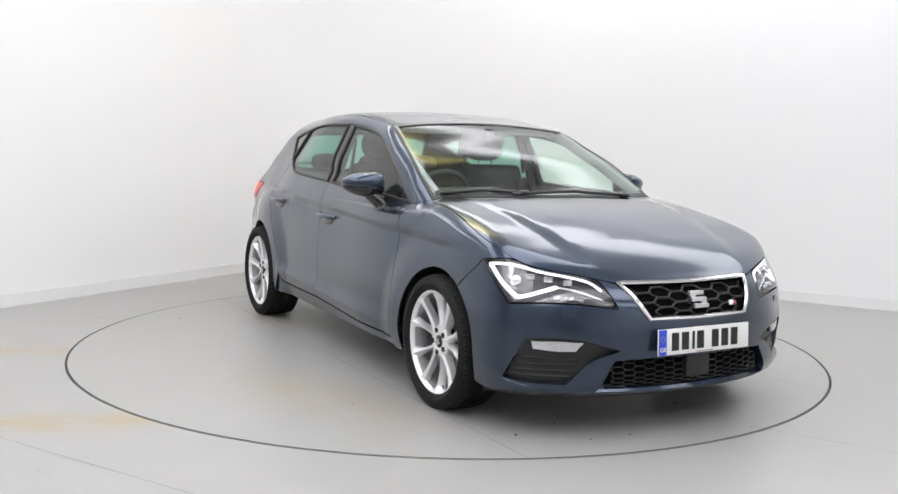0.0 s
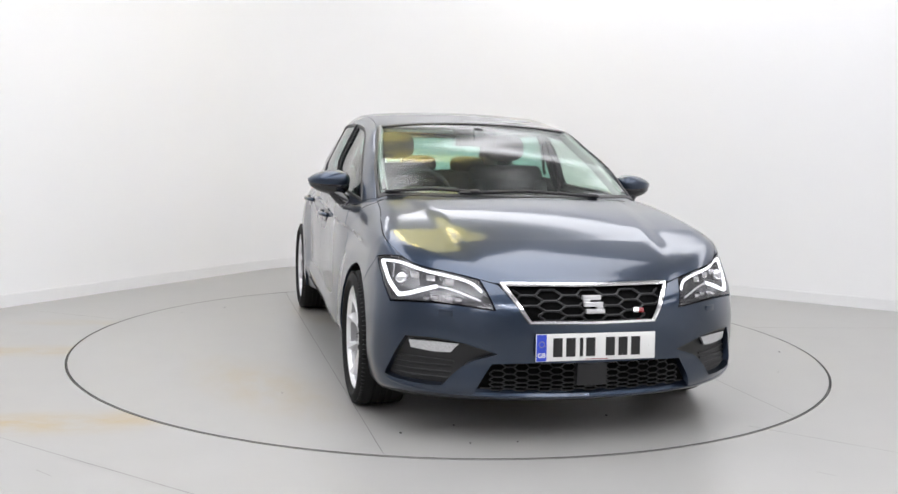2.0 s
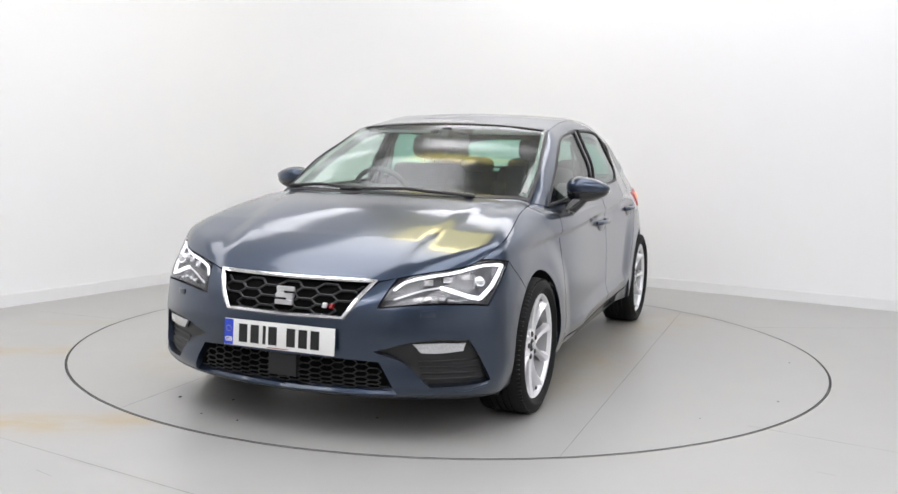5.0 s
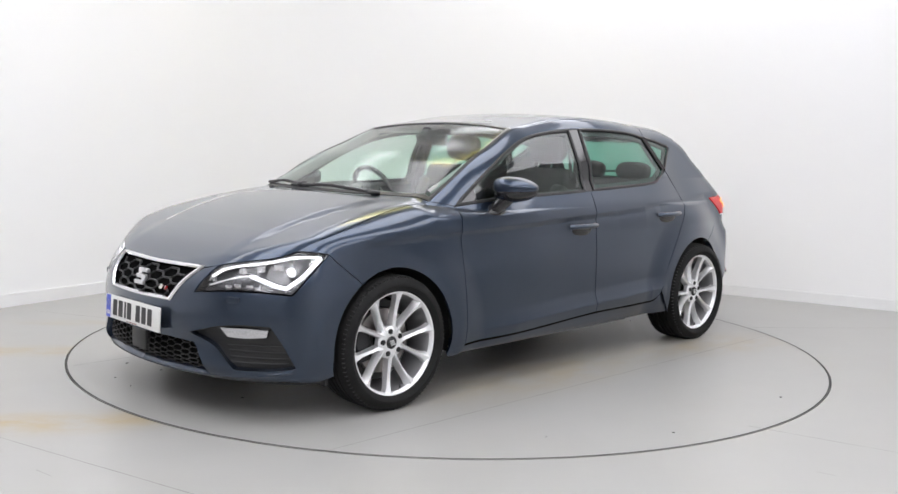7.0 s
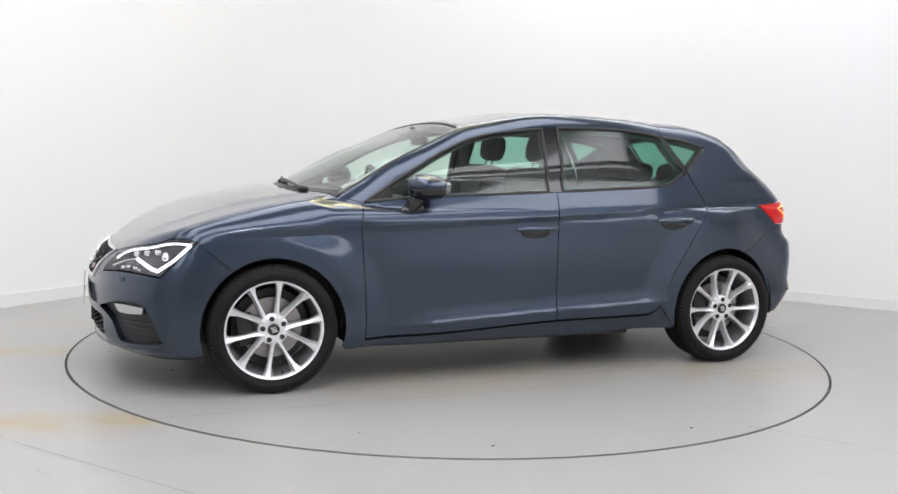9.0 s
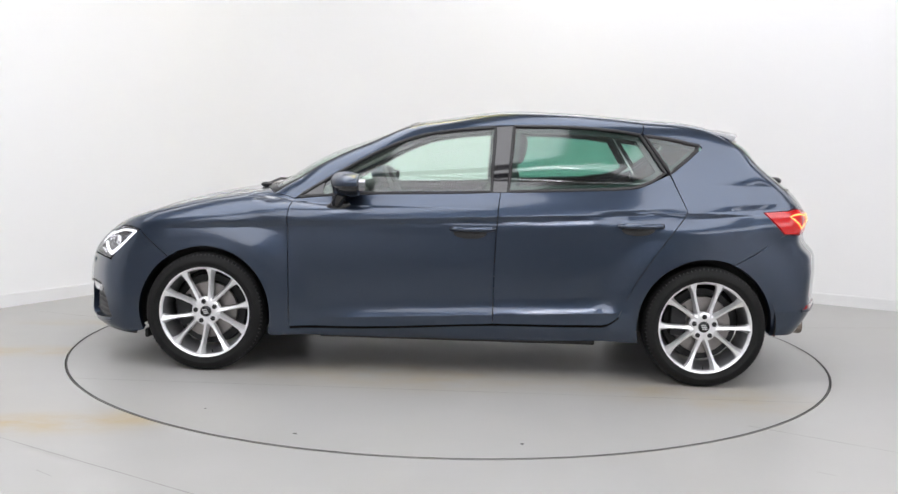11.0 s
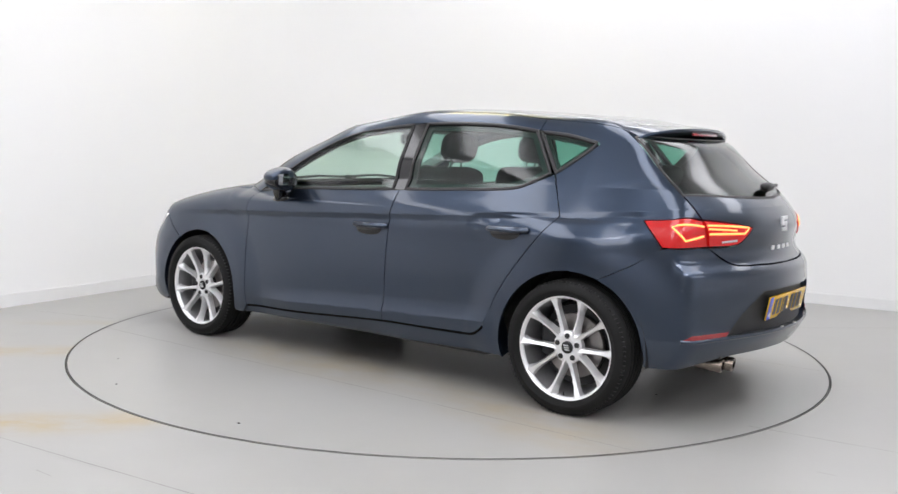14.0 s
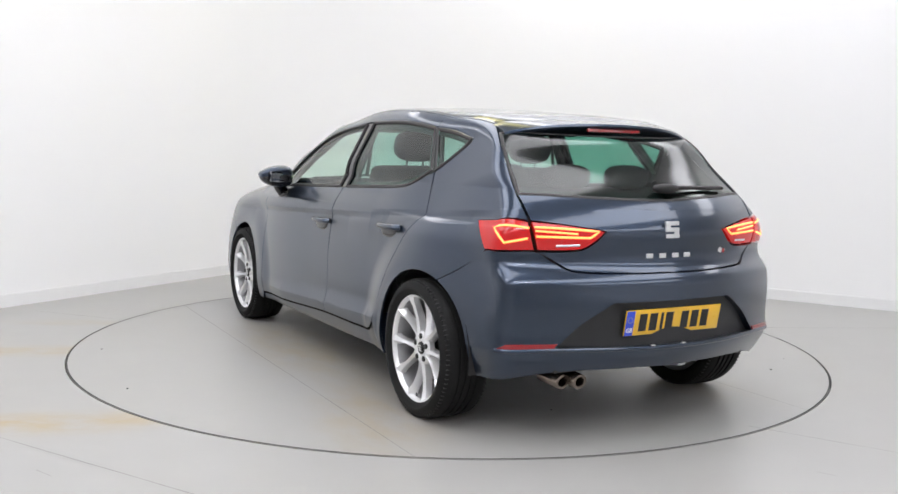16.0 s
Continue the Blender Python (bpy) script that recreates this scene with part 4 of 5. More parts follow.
def build_underside():
    # wheel wells, floor pan and firewall keep light out
    for x, r in ((HUB_X, 0.375), (-HUB_X, 0.38)):
        for s in (1, -1):
            bm = bmesh.new()
            rows = []
            for k in range(33):
                a = radians(-14 + (208 if x > 0 else 201) * k / 32)
                rows.append([bm.verts.new((x + r * math.cos(a), s * y, HUB_Z + r * math.sin(a))) for y in (0.832 if x > 0 else 0.80, 0.55)])
            for p, q in zip(rows, rows[1:]):
                bm.faces.new((p[0], p[1], q[1], q[0]))
            bm.faces.new([p[1] for p in rows])
            part("wheel_well", bm, BLACK, car, "black wheel arch liner")
    part("floor_pan", box((1.86, 1.42, 0.05), (-0.02, 0, 0.235), 0.01), BLACK, car, "black underbody")
    part("engine_tray", box((1.02, 1.06, 0.05), (1.42, 0, 0.215), 0.01), BLACK, car)
    part("boot_floor", box((1.02, 1.06, 0.06), (-1.42, 0, 0.33), 0.01), BLACK, car)
    part("firewall", box((0.04, 1.40, 0.62), (0.93, 0, 0.58), 0.01), BLACK, car)
    part("boot_wall", box((0.04, 1.15, 0.55), (-1.72, 0, 0.66), 0.01), BLACK, car)
    bm = bmesh.new()
    add_tube(bm, [(0.9, 0.1, 0.19), (-0.9, 0.12, 0.19), (-1.2, 0.2, 0.24), (-1.6, 0.42, 0.27)], 0.03, 10)
    part("exhaust_pipe", bm, STEEL, car)
    for s in (1, -1):
        part("side_jack_rail", box((1.5, 0.05, 0.05), (-0.02, 0.66 * s, 0.190), 0.01), BLACK, car)
        part("mud_deflector", box((0.02, 0.14, 0.05), (1.655, 0.72 * s, 0.175), 0.008), BLACK, car)


build_underside()


def build_front():
    bumper = SKIN["bumper"]
    # upper grille: chrome frame, black backing and a honeycomb
    grille = panel("grille", [[(2.045, 0, 0.656), (2.02, 0.368, 0.658), (2.07, 0.328, 0.60), (2.122, 0.272, 0.518), (2.13, 0, 0.515)]], (0.95, 0.2, 0.25), MATT_BLACK, car, "black honeycomb grille in a chrome frame", whole=True, sink=0.022, rim=-0.02, gap=0.0)
    edge = [(2.045, 0, 0.657), (2.035, 0.22, 0.658), (2.018, 0.366, 0.658), (2.07, 0.326, 0.60), (2.124, 0.268, 0.519), (2.13, 0, 0.515)]
    loop = edge + [(x, -y, z) for x, y, z in edge[-2:0:-1]]
    bead("chrome_frame", loop, (0.95, 0, 0.25), 0.0095, CHROME, grille, "bright chrome frame", both=False, flat=0.9, sink=-0.002)

    def hexes(name, rows, cols, w, h, z0, inside, sink, r, owner):
        bm = bmesh.new()
        done = set()
        for j in range(-rows, rows + 1):
            for i in range(-cols, cols + 1):
                cy, cz = i * w * 0.75, z0 + j * h + (h / 2 if i % 2 else 0)
                ring = [(cy - w / 2, cz), (cy - w * 0.25, cz + h / 2), (cy + w * 0.25, cz + h / 2), (cy + w / 2, cz), (cy + w * 0.25, cz - h / 2), (cy - w * 0.25, cz - h / 2)]
                for a, b in zip(ring, ring[1:] + ring[:1]):
                    key = tuple(sorted(((round(a[0], 3), round(a[1], 3)), (round(b[0], 3), round(b[1], 3)))))
                    if key in done or not (inside(*a) and inside(*b)):
                        continue
                    done.add(key)
                    P = snap(np.array([(2.1, *a), (2.1, *b)]), unit((1, 0, 0)), 0.4)
                    P = P - slope(P) * sink
                    add_tube(bm, [tuple(P[0]), tuple(P[1])], r, 6, False, 1.0, (1, 0, 0))
        return part(name, bm, BLACK, owner, "black honeycomb")

    hexes("honeycomb", 3, 6, 0.118, 0.040, 0.588, lambda y, z: 0.520 < z < 0.652 and abs(y) < 0.270 + (z - 0.515) * 0.72, 0.010, 0.005, grille)
    hexes("lower_honeycomb", 6, 14, 0.066, 0.026, 0.28, lambda y, z: 0.214 < z < 0.346 and abs(y) < 0.475 - (z - 0.214) * 0.45, 0.026, 0.003, bumper)
    bead("chin_edge", [(2.122, 0, 0.198), (2.107, 0.25, 0.199), (2.045, 0.50, 0.206), (1.95, 0.675, 0.222), (1.845, 0.800, 0.247)], (0.78, 0.62, 0), 0.008, PAINT, bumper, closed=False, sink=0.001)
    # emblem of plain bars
    p, n = on_skin((2.1, 0, 0.588), (1, 0, 0), 0.004)
    bm = bmesh.new()
    for dz, dy, ww in ((0.026, -0.004, 0.082), (0.0, 0.0, 0.084), (-0.026, 0.004, 0.082)):
        add_box(bm, (0.016, ww, 0.019), (p.x - 0.004 - dz * 0.55, dy, p.z + dz), 0.004)
    for dz, dy in ((0.013, 0.026), (-0.013, -0.026)):
        add_box(bm, (0.012, 0.03, 0.014), (p.x - 0.006 - dz * 0.55, -dy, p.z + dz), 0.003)
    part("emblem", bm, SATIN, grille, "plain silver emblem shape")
    p, n = on_skin((2.1, 0.205, 0.565), (1, 0, 0), 0.0)
    part("grille_badge", box((0.008, 0.022, 0.022), (p.x + 0.002, 0.190, p.z), 0.002, (0, -25, -12)), SATIN, grille, "small silver badge shape")
    part("grille_badge", box((0.008, 0.022, 0.020), (p.x - 0.006, 0.216, p.z - 0.003), 0.002, (0, -25, -12)), RED_DARK, grille, "small red badge shape")
    # radar cover in the lower grille
    p, n = on_skin((2.1, 0, 0.29), (1, 0, 0), -0.028)
    part("sensor_cover", box((0.03, 0.135, 0.095), (p.x, 0, 0.302), 0.01), BLACK, bumper, "black square sensor cover")
    # fog lamps
    lens = [(2.050, 0.545, 0.424), (1.99, 0.64, 0.428), (1.925, 0.735, 0.424), (1.930, 0.728, 0.388), (1.985, 0.645, 0.380), (2.028, 0.575, 0.382)]
    fogs = panel("fog_lamp", [lens], (0.78, 0.62, 0), LAMP_DARK, bumper, "slim fog lamp", both=True, sink=0.016, rim=0.01, gap=0.0)
    panel("fog_lens", [lens], (0.78, 0.62, 0), FOG_LENS, bumper, "bright clear fog lamp lens", both=True, sink=0.008, rim=0.008, gap=0.003)
    bead("fog_brow", [(2.09, 0.45, 0.408), (2.05, 0.54, 0.432), (1.99, 0.65, 0.441), (1.922, 0.742, 0.434)], (0.78, 0.62, 0), 0.008, BLACK, bumper, "black brow over the fog lamp", closed=False, sink=0.010)
    for s in (1, -1):
        # washer jet cover and parking sensors
        q, n = on_skin((1.99, 0.58 * s, 0.545), (0.78, 0.62 * s, 0), 0.001)
        part("washer_cover", box((0.006, 0.062, 0.026), q, 0.002, (0, 0, math.degrees(math.atan2(n.y, n.x)))), PAINT, bumper)
    p, n = on_skin((2.08, -0.44, 0.49), (0.9, -0.4, 0), 0.0005)
    bm = bmesh.new()
    bmesh.ops.create_circle(bm, cap_ends=True, segments=24, radius=0.021)
    bm.transform(Matrix.Translation(p) @ n.to_track_quat("Z", "Y").to_matrix().to_4x4())
    part("tow_cover", bm, PAINT, bumper, "round towing eye cover")


build_front()


def build_headlamps():
    shape = [(2.083, 0.410, 0.565), (2.052, 0.428, 0.618), (1.992, 0.455, 0.678), (1.86, 0.678, 0.719), (1.78, 0.750, 0.752), (1.679, 0.824, 0.741), (1.763, 0.814, 0.661), (1.845, 0.793, 0.576), (1.928, 0.70, 0.584), (2.015, 0.57, 0.584)]
    lamps = panel("headlamp", [shape], (0.7, 0.66, 0.25), LAMP_DARK, car, "LED headlamp with a lit white outline", both=True, sink=0.045, rim=-0.042, gap=0.002, step=0.03)
    panel("lamp_cover", [shape], (0.7, 0.66, 0.25), LENS, lamps, "clear lamp cover", both=True, sink=0.0, rim=0.004, gap=0.002, step=0.03)
    d = (0.7, 0.66, 0.25)
    bead("daytime_strip", [(2.03, 0.452, 0.640), (1.985, 0.485, 0.669), (1.878, 0.655, 0.704), (1.79, 0.745, 0.730), (1.705, 0.808, 0.728)], d, 0.0055, DAYLIGHT, lamps, "lit white daytime strip", closed=False, sink=0.012, flat=0.8)
    bead("daytime_strip", [(1.705, 0.808, 0.728), (1.79, 0.797, 0.655), (1.862, 0.770, 0.606)], d, 0.0085, DAYLIGHT, lamps, "lit white daytime strip", closed=False, sink=0.014, flat=0.8)
    bead("daytime_strip", [(1.862, 0.770, 0.606), (1.885, 0.735, 0.612), (1.942, 0.622, 0.650)], d, 0.0085, DAYLIGHT, lamps, "lit white daytime strip", closed=False, sink=0.014, flat=0.8)
    bead("daytime_strip", [(1.942, 0.622, 0.650), (1.975, 0.56, 0.635), (2.045, 0.46, 0.600)], d, 0.004, SATIN, lamps, "bright inner edge", closed=False, sink=0.014, flat=0.8)
    for s, lamp in ((1, lamps[0]), (-1, lamps[1])):
        for k, (x, y, z, w) in enumerate(((1.955, 0.575, 0.680, 0.032), (1.905, 0.640, 0.688, 0.032), (1.855, 0.700, 0.694, 0.032), (1.985, 0.58, 0.610, 0.026), (2.005, 0.54, 0.603, 0.026), (1.955, 0.63, 0.608, 0.026), (1.94, 0.665, 0.600, 0.022))):
            p, n = on_skin((x, y * s, z), (d[0], d[1] * s, d[2]), -0.028)
            bm = box((0.02, w * 1.25, w * 0.8), (0, 0, 0), 0.005)
            bm.transform(Matrix.Translation(p) @ Matrix.Rotation(math.atan2(n.y, n.x), 4, "Z"))
            part("lamp_module", bm, CHROME, lamp, "small faceted reflector")
        p, n = on_skin((1.83, 0.755 * s, 0.675), (d[0], d[1] * s, d[2]), -0.026)
        bm = blob((0, 0, 0), (0.02, 0.028, 0.026), 2.0)
        bm.transform(Matrix.Translation(p))
        part("projector", bm, CHROME, lamp, "round projector lens")


build_headlamps()


def build_rear():
    gate, bumper = SKIN["tailgate"], SKIN["rear_bumper"]
    outer = [(-1.625, 0.738, 0.921), (-1.752, 0.724, 0.929), (-1.846, 0.628, 0.921), (-1.881, 0.614, 0.808), (-1.82, 0.731, 0.806), (-1.73, 0.759, 0.804), (-1.684, 0.765, 0.861)]
    inner = [(-1.85, 0.614, 0.921), (-1.915, 0.474, 0.909), (-1.967, 0.326, 0.886), (-1.963, 0.380, 0.840), (-1.951, 0.428, 0.812), (-1.885, 0.600, 0.808)]
    d, e = (-0.6, 0.8, 0.1), (-0.9, 0.35, 0.1)
    lo = panel("tail_lamp", [outer], d, RED, car, "red tail lamp with lit strips", both=True, sink=-0.004, rim=0.03)
    li = panel("gate_lamp", [inner], e, RED, gate, "red inner tail lamp with lit strips", both=True, sink=-0.004, rim=0.03)
    bead("light_strip", [(-1.865, 0.632, 0.900), (-1.76, 0.738, 0.899), (-1.825, 0.726, 0.838), (-1.868, 0.640, 0.858)], d, 0.0048, TAIL_LIGHT, lo, "lit orange-red strip", closed=False, sink=-0.006)
    bead("light_strip", [(-1.868, 0.610, 0.902), (-1.958, 0.352, 0.886), (-1.957, 0.392, 0.862), (-1.876, 0.606, 0.866)], e, 0.0048, TAIL_LIGHT, gate, "lit orange-red strip", closed=False, sink=-0.006)
    bead("light_strip", [(-1.868, 0.606, 0.886), (-1.93, 0.44, 0.876)], e, 0.004, TAIL_LIGHT, gate, "lit orange-red strip", closed=False, sink=-0.006)
    bead("reverse_lens", [(-1.913, 0.53, 0.826), (-1.95, 0.435, 0.829)], e, 0.006, SATIN, gate, "clear reversing lens", closed=False, sink=-0.003)
    panel("reflector", [[(-1.835, 0.755, 0.408), (-1.875, 0.73, 0.432), (-1.968, 0.54, 0.436), (-1.962, 0.556, 0.415)]], (-0.78, 0.62, 0), RED_DARK, bumper, "slim red reflector", both=True, sink=-0.004, rim=0.01)
    bead("bumper_lip", [(-1.835, 0.757, 0.402), (-1.962, 0.552, 0.407), (-2.05, 0.25, 0.407), (-2.067, 0, 0.407)], (-0.8, 0.5, 0), 0.009, PAINT, bumper, closed=False, sink=-0.004)
    bead("bumper_crease", [(-1.62, 0.79, 0.60), (-1.80, 0.735, 0.615), (-1.95, 0.50, 0.622), (-2.035, 0.2, 0.625), (-2.05, 0, 0.626)], (-0.8, 0.5, 0), 0.010, PAINT, bumper, closed=False, sink=0.005)
    # spoiler over the rear window
    bm = bmesh.new()
    rows = []
    for k in range(33):
        y = -0.525 + 1.05 * k / 32
        u = abs(y) / 0.525
        roof = snap(np.array([(-1.40 + 0.01 * u, y, 1.34)]), unit((0, 0, 1)), 0.2)[0]
        tip = -1.598 + 0.115 * u ** 2.2
        zt = 1.338 - 0.030 * u ** 2 - 0.02 * u ** 6
        rows.append([bm.verts.new(c) for c in ((roof[0], y, roof[2] + 0.001), ((roof[0] + tip) / 2, y, (roof[2] + zt) / 2 + 0.006), (tip, y, zt), (tip - 0.004, y, zt - 0.010), (tip + 0.006, y, zt - 0.022), (-1.50 + 0.05 * u, y, zt - 0.050), (-1.42 + 0.01 * u, y, zt - 0.05))])
    for p, q in zip(rows, rows[1:]):
        for k in range(6):
            bm.faces.new((p[k], p[k + 1], q[k + 1], q[k]))
    bm.faces.new(rows[0])
    bm.faces.new(rows[-1][::-1])
    spoiler = part("roof_spoiler", bm, PAINT, gate, "body-coloured roof spoiler")
    part("brake_light", box((0.012, 0.30, 0.020), (-1.583, 0, 1.309), 0.004, (0, 20, 0)), RED_DARK, gate, "dark red high brake light")
    # wiper
    p, n = on_skin((-1.88, -0.02, 1.035), (-0.7, 0, 0.7), 0.02)
    q, m = on_skin((-1.79, -0.47, 1.045), (-0.7, 0, 0.7), 0.014)
    bm = bmesh.new()
    add_tube(bm, [p, p.lerp(q, 0.15) + n * 0.012, p.lerp(q, 0.5) + n * 0.008, q], 0.009, 8)
    wiper = part("rear_wiper", bm, BLACK, gate, "black rear wiper arm")
    part("wiper_cap", blob(p + Vector((0, -0.03, 0.008)), (0.028, 0.075, 0.022), 2.5, (0, 0, 8)), BLACK, gate)
    # emblem, lettering as plain bars, badge
    p, n = on_skin((-2.0, 0, 0.892), (-1, 0, 0), 0.002)
    bm = bmesh.new()
    for dz, dy in ((0.027, 0.003), (0.0, 0.0), (-0.027, -0.003)):
        add_box(bm, (0.012, 0.074, 0.018), (p.x, dy, p.z + dz), 0.004)
    for dz, dy in ((0.013, 0.024), (-0.013, -0.024)):
        add_box(bm, (0.010, 0.026, 0.014), (p.x, dy, p.z + dz), 0.003)
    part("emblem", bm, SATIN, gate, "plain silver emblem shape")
    for y in (0.108, 0.040, -0.030, -0.098):
        p, n = on_skin((-2.0, y, 0.783), (-1, 0, 0), 0.001)
        part("lettering_bar", box((0.006, 0.036, 0.020), (p.x, y, p.z), 0.003), SATIN, gate, "plain chrome bar")
    p, n = on_skin((-1.98, -0.335, 0.793), (-1, 0, 0), 0.001)
    part("gate_badge", box((0.006, 0.026, 0.022), (p.x, -0.325, p.z), 0.003, (20, 0, 12)), SATIN, gate, "small silver badge shape")
    part("gate_badge", box((0.006, 0.020, 0.020), (p.x + 0.006, -0.352, p.z - 0.004), 0.003, (20, 0, 12)), RED_DARK, gate, "small red badge shape")
    # twin exhaust tips
    for y in (0.482, 0.412):
        bm = lathe([(0.024, 0.0), (0.036, 0.0), (0.0375, 0.004), (0.0375, 0.12), (0.033, 0.12), (0.031, 0.01), (0.028, 0.004)], 28, True)
        bm.transform(pose(-1.926 - (0.482 - y) * 0.35, y, 0.262, 0, 0, -90) @ pose(0, 0, 0, 6, 0, 8) @ Matrix.Diagonal((1, 1, 0.86, 1)))
        tip = part("exhaust_tip", bm, TIP_STEEL, car, "round chromed exhaust tip")
        # plain black disc that closes the tip
        bm = lathe([(0.0, 0.05), (0.034, 0.05)], 20)
        bm.transform(pose(-1.926 - (0.482 - y) * 0.35, y, 0.262, 0, 0, -90))
        part("tip_inside", bm, BLACK, tip, "black disc inside the tip")
    # boot catch lights
    for y in (0.13, -0.03):
        p, n = on_skin((-2.05, y, 0.418), (-1, 0, 0), 0.004)
        part("plate_light", box((0.010, 0.022, 0.006), p, 0.002), SATIN, bumper, "small bright plate light")


build_rear()


def build_plate(name, at, turn, base, lean, label):
    """A UK-sized plate with plain bars where its characters stand."""
    plate = part(name, box((0.008, 0.52, 0.111), (0, 0, 0), 0.002), base, car, label)
    plate.matrix_basis = pose(*at, 0, lean, turn)
    part("blue_band", box((0.0015, 0.042, 0.107), (0.0046, -0.2375, 0)), BLUE_BAND, plate, "blue band")
    words = bpy.data.curves.new("band_letters", "FONT")
    words.body, words.size, words.extrude, words.offset, words.align_x, words.align_y = "GB", 0.026, 0.0004, 0.0006, "CENTER", "CENTER"
    maker = bpy.data.objects.new("band_letters", words)
    letters = new("band_letters", bpy.data.meshes.new_from_object(maker))
    bpy.data.objects.remove(maker)
    letters.data.materials.clear()
    letters.data.materials.append(WHITE_PLATE)
    letters.parent = plate
    letters.matrix_basis = Matrix(((0, 0, 1, 0.0059), (1, 0, 0, -0.2375), (0, 1, 0, -0.031), (0, 0, 0, 1)))
    tagged(letters, "white country letters")
    ring = bmesh.new()
    add_tube(ring, [(0.0056, -0.2375 + 0.012 * math.cos(a * math.tau / 12), 0.014 + 0.012 * math.sin(a * math.tau / 12)) for a in range(12)], 0.0012, 4, True, 1.0, (1, 0, 0))
    part("band_ring", ring, SEAM, plate)
    for k, y in enumerate((-0.168, -0.112, -0.066, -0.026, 0.060, 0.116, 0.172)):
        w = 0.014 if k == 2 else 0.040
        part("character_bar", box((0.0015, w, 0.076), (0.0046, y, 0)), INK, plate, "plain black bar")
    for y in (-0.203, 0.232):
        part("plate_screw", box((0.003, 0.009, 0.009), (0.005, y, 0), 0.002), base, plate)
    part("maker_mark", box((0.0012, 0.10, 0.003), (0.0044, 0.0, -0.050)), RED_DARK, plate, "thin illegible line")
    return plate


p, n = on_skin((2.15, 0, 0.425), (1, 0, 0), 0.014)
build_plate("front_plate", (p.x, 0.0, 0.425), 0, WHITE_PLATE, -3, "white number plate with plain dark bars and a blue band")
build_plate("rear_plate", (-2.038, 0.0, 0.512), 180, YELLOW_PLATE, 10, "yellow number plate with plain dark bars and a blue band")


def build_mirrors():
    for s in (1, -1):
        door = SKIN["front_door"][0 if s > 0 else 1]
        def lump(at, size):
            bm = blob(at, size, 2.5, (0, 0, 14 * s))
            for v in bm.verts:
                k = min(1, max(0, (abs(v.co.y) - 0.80) / 0.20))
                v.co.z = 1.028 + (v.co.z - 1.028) * (1.12 - 0.50 * k * k) - 0.006 * k
                v.co.x -= 0.030 * k * k
                if v.co.x < 0.50:
                    v.co.x = 0.50 + (v.co.x - 0.50) * 0.25
            return bm
        shell = part("mirror_shell", lump((0.565, 0.895 * s, 1.025), (0.082, 0.112, 0.052)), PAINT, door, "body-coloured door mirror")
        part("lower_case", lump((0.560, 0.893 * s, 0.998), (0.084, 0.108, 0.050)), GLOSS_BLACK, door, "gloss black lower mirror case")
        bm = bmesh.new()
        add_tube(bm, [(0.625, 0.805 * s, 0.895), (0.61, 0.845 * s, 0.935), (0.585, 0.875 * s, 0.972)], 0.036, 14, False, 1.0)
        part("mirror_foot", bm, GLOSS_BLACK, door, "black mirror stalk")
        # the base is drawn larger, as the mirror's dark shadow on the door
        part("mirror_base_shade", blob((0.615, 0.822 * s, 0.893), (0.065, 0.024, 0.026), 2.2, (0, 8, 0)), GLOSS_BLACK, door, "black mirror base that also paints its shadow on the door")
        part("mirror_glass", box((0.006, 0.14, 0.065), (0.4935, 0.89 * s, 1.010), 0.02, (0, 0, 14 * s + 0), 4), MIRROR, door, "mirror glass")


MIRROR = material("mirror", (0.30, 0.31, 0.33), 0.02, 1.0, grain=0.0)
build_mirrors()


def build_handles():
    for key, x, z in (("front_door", -0.090, 0.787), ("rear_door", -0.965, 0.826)):
        for s in (1, -1):
            door = SKIN[key][0 if s > 0 else 1]
            p, n = on_skin((x, 0.85 * s, z), (0, s, 0), 0.0)
            # a black lump stands in for the shade in the grip hollow
            part("grip_shade", blob(p + Vector((0.01, 0.001 * s, -0.014)), (0.088, 0.010, 0.033), 2.3), GLOSS_BLACK, door, "black lump painting the shaded grip recess")
            bm = bmesh.new()
            pts = [(0.108, -0.002, -0.003), (0.088, 0.018, 0.0), (0.03, 0.031, 0.001), (-0.04, 0.032, 0.002), (-0.095, 0.022, 0.003), (-0.112, 0.0, 0.003)]
            add_tube(bm, refine([(p.x + a, p.y + b * s, p.z + c + 0.006) for a, b, c in pts], 0.015, False), 0.0165, 10, False, 0.85, (0, 0, 1))
            part("handle", bm, PAINT, door, "body-coloured door handle")


build_handles()


def build_wipers():
    for a, b in (((1.10, 0.42, 0.985), (1.085, -0.30, 0.99)), ((1.07, -0.22, 0.99), (0.985, -0.66, 0.985))):
        p, n = on_skin(a, (0.5, 0, 0.85), 0.012)
        q, m = on_skin(b, (0.5, 0, 0.85), 0.012)
        mid, k = on_skin(tuple(p.lerp(q, 0.5)), (0.5, 0, 0.85), 0.022)
        bm = bmesh.new()
        add_tube(bm, [p, mid, q], 0.008, 8)
        wiper = part("wiper", bm, BLACK, car, "black windscreen wiper")
        part("wiper_pivot", blob(p, (0.03, 0.03, 0.014), 2.2), BLACK, wiper)


build_wipers()


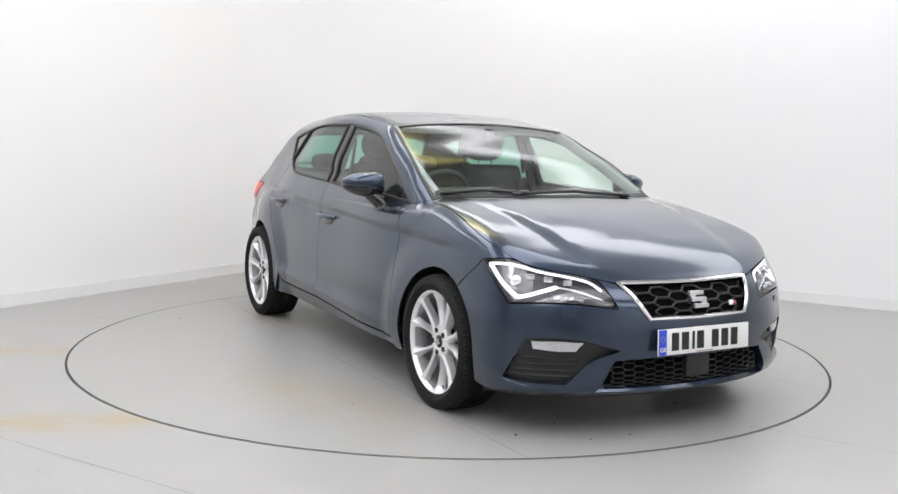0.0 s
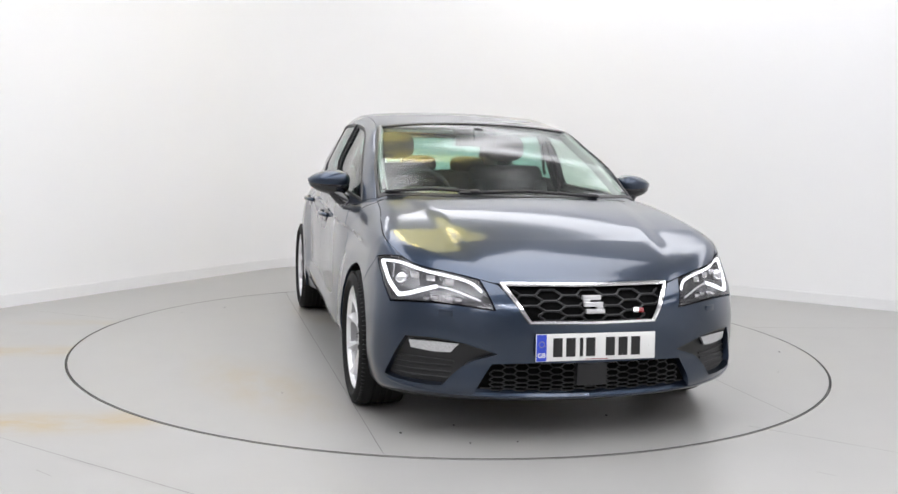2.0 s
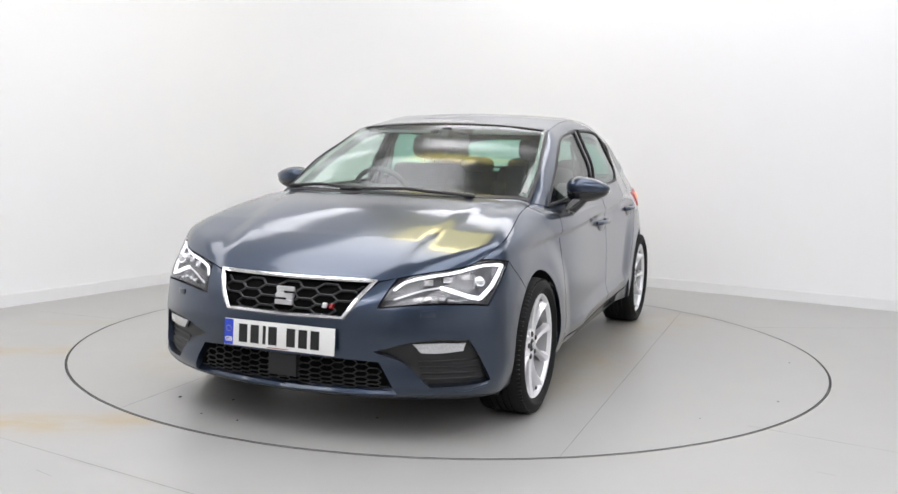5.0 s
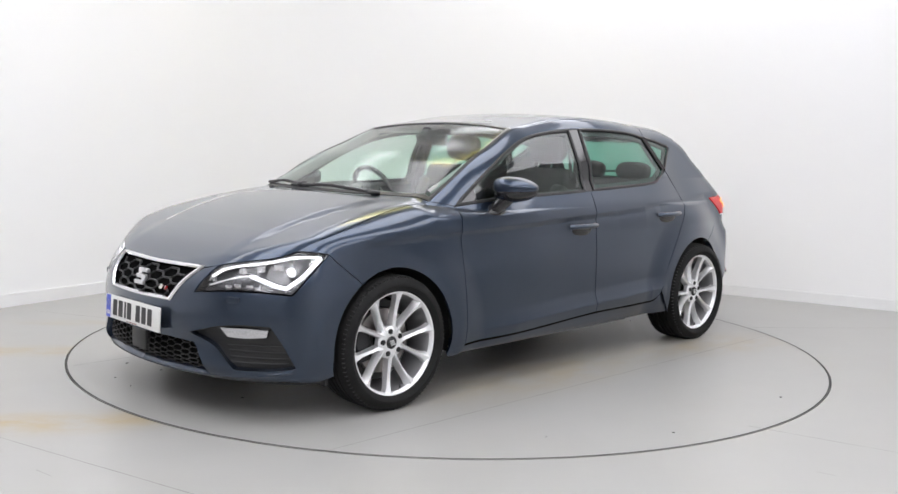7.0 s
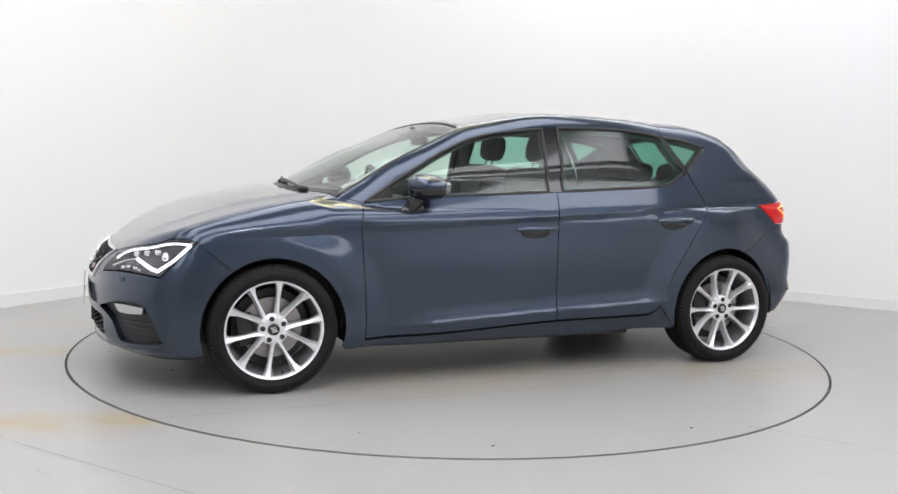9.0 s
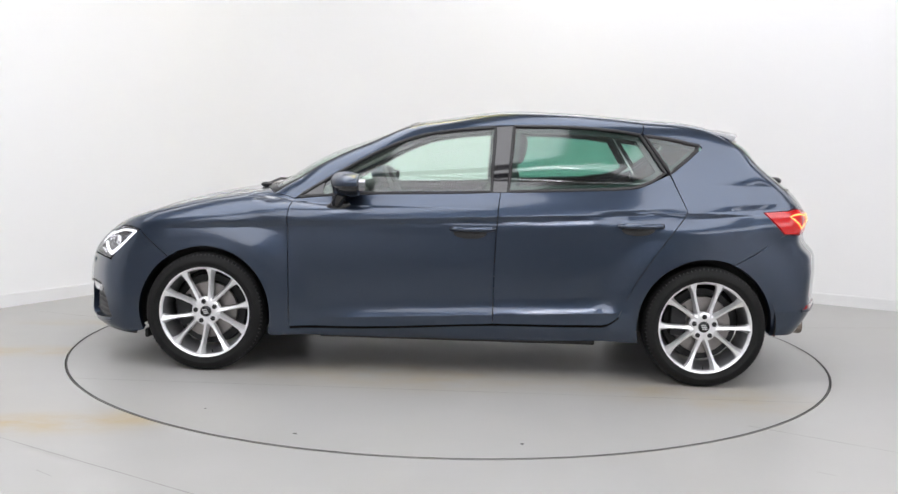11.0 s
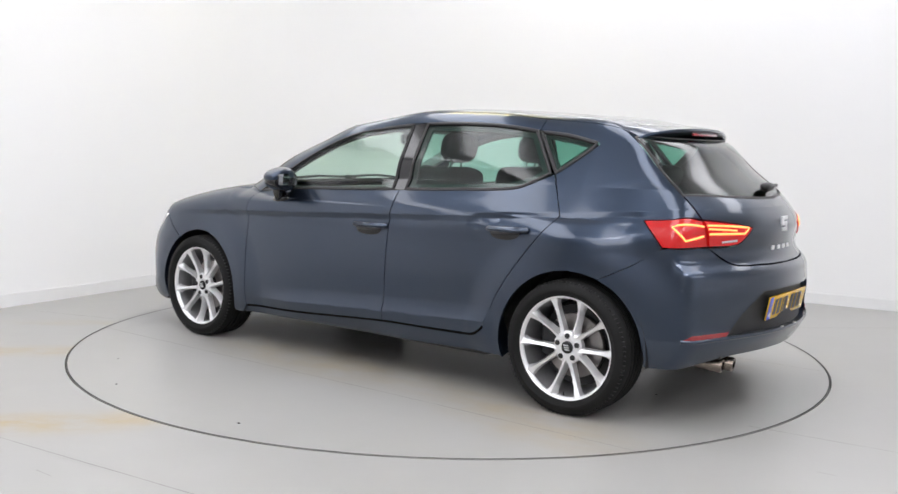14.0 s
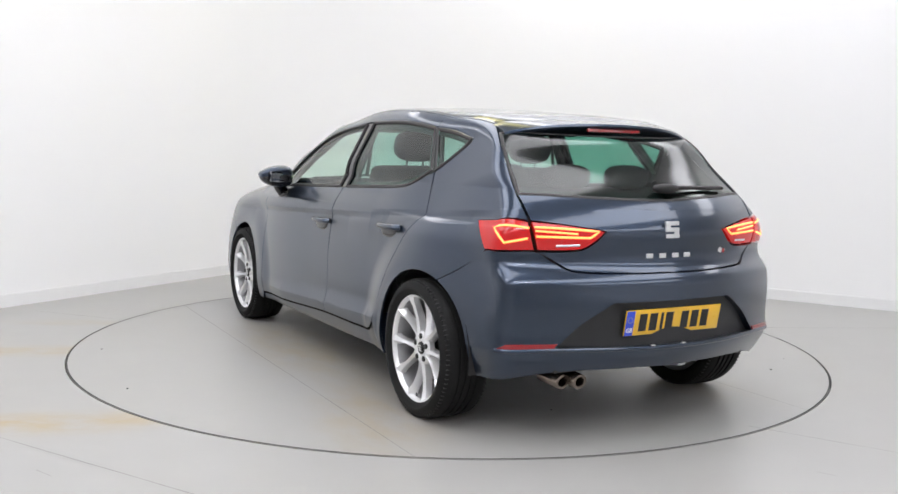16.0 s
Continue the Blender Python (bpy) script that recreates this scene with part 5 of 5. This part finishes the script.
def build_cabin():
    def seat(x, y):
        s = part("seat", box((0.50, 0.50, 0.16), (x + 0.12, y, 0.52), 0.06, (0, -6, 0), 4), FABRIC, car, "charcoal fabric front seat")
        part("backrest", box((0.15, 0.49, 0.62), (x - 0.22, y, 0.80), 0.065, (0, -16, 0), 4), FABRIC, s)
        for b in (1, -1):
            part("bolster", box((0.16, 0.09, 0.46), (x - 0.18, y + 0.21 * b, 0.78), 0.04, (0, -16, 0), 3), FABRIC, s)
        part("headrest", blob((x - 0.345, y, 1.215), (0.055, 0.135, 0.085), 3.0, (0, -10, 0)), FABRIC, s)
        for b in (1, -1):
            bm = bmesh.new()
            add_tube(bm, [(x - 0.30, y + 0.05 * b, 1.04), (x - 0.34, y + 0.05 * b, 1.19)], 0.006, 8)
            part("headrest_post", bm, CHROME, s)
    seat(0.02, 0.37)
    seat(0.0, -0.37)
    bench = part("rear_bench", box((0.48, 1.26, 0.17), (-0.83, 0, 0.53), 0.06, (0, -6, 0), 4), FABRIC, car, "charcoal fabric rear bench")
    part("bench_back", box((0.14, 1.22, 0.56), (-1.13, 0, 0.76), 0.06, (0, -20, 0), 4), FABRIC, bench)
    for y in (0.37, 0.0, -0.37):
        part("headrest", blob((-1.235, y, 1.085), (0.05, 0.13, 0.06), 3.0, (0, -12, 0)), FABRIC, bench)
    part("parcel_shelf", box((0.44, 1.08, 0.03), (-1.48, 0, 0.965), 0.01), TRIM, car, "charcoal parcel shelf")
    dash = part("dashboard", box((0.42, 1.36, 0.20), (0.78, 0, 0.845), 0.05, (0, 4, 0), 4), TRIM, car, "charcoal dashboard")
    part("dash_hood", box((0.20, 0.36, 0.06), (0.64, -0.36, 0.955), 0.025, (0, 8, 0), 3), TRIM, dash)
    part("screen_tray", box((0.03, 0.30, 0.12), (0.575, 0.0, 0.88), 0.01, (0, -12, 0)), GLOSS_BLACK, dash, "black centre screen")
    part("dash_pad", box((0.30, 1.20, 0.03), (0.90, 0, 0.925), 0.012, (0, 3, 0)), TRIM, dash)
    part("centre_console", box((0.9, 0.20, 0.22), (0.25, 0, 0.46), 0.04), TRIM, car)
    wheel = bmesh.new()
    m = pose(0.42, -0.365, 0.915, 0, -65, 0)
    add_tube(wheel, [m @ Vector((0.18 * math.cos(a * math.tau / 40), 0.18 * math.sin(a * math.tau / 40), 0)) for a in range(40)], 0.015, 10, True, 1.0, tuple(m.to_3x3() @ Vector((0, 0, 1))))
    sw = part("steering_wheel", wheel, TRIM, car, "dark three-spoke steering wheel")
    bm = blob((0, 0, 0), (0.07, 0.085, 0.025), 2.5)
    bm.transform(m)
    part("airbag_pad", bm, TRIM, sw)
    for a in (0, 90, -90):
        bm = box((0.12, 0.035, 0.014), (0.11, 0, 0), 0.004)
        bm.transform(m @ pose(0, 0, 0, 0, 0, a + 180 if a == 0 else a))
        part("wheel_spoke", bm, SATIN if a else TRIM, sw)
    part("rear_view_mirror", box((0.03, 0.25, 0.065), (0.30, 0.0, 1.255), 0.014, (0, 15, 0), 3), BLACK, car, "black rear-view mirror")
    part("mirror_stem", box((0.05, 0.06, 0.07), (0.345, 0.0, 1.29), 0.015, (0, -35, 0)), BLACK, car)
    for y in (0.33, -0.33):
        part("sun_visor", box((0.16, 0.40, 0.018), (0.20, y, 1.315), 0.008, (0, 10, 0)), LINER, car, "pale folded sun visor")
    for s in (1, -1):
        bm = bmesh.new()
        add_tube(bm, [(-0.23, 0.63 * s, 1.05), (-0.23, 0.60 * s, 1.25)], 0.010, 6)
        part("seat_belt", bm, TRIM, car)
        bm = bmesh.new()
        add_tube(bm, [(-0.245, 0.73 * s, 0.95), (-0.25, 0.66 * s, 1.15), (-0.255, 0.585 * s, 1.33)], 0.035, 8, False, 0.6, (0, 1, 0))
        part("inner_pillar", bm, TRIM, car, "charcoal inner door pillar trim")
        bm = bmesh.new()
        add_tube(bm, [(0.93, 0.655 * s, 0.97), (0.60, 0.63 * s, 1.13), (0.25, 0.565 * s, 1.30)], 0.035, 8, False, 0.6, (0, 1, 0))
        part("inner_pillar", bm, LINER, car, "grey inner windscreen pillar trim")


build_cabin()


def motions():
    walk(turntable, [(t, pose(0, 0, 0, 0, 0, a)) for t, a in TURN])
    walk(car, [(t, pose(0, 0, 0, 0, 0, a) @ pose(CAR_X, CAR_Y, 0, 0, 0, CAR_YAW)) for t, a in TURN])


motions()
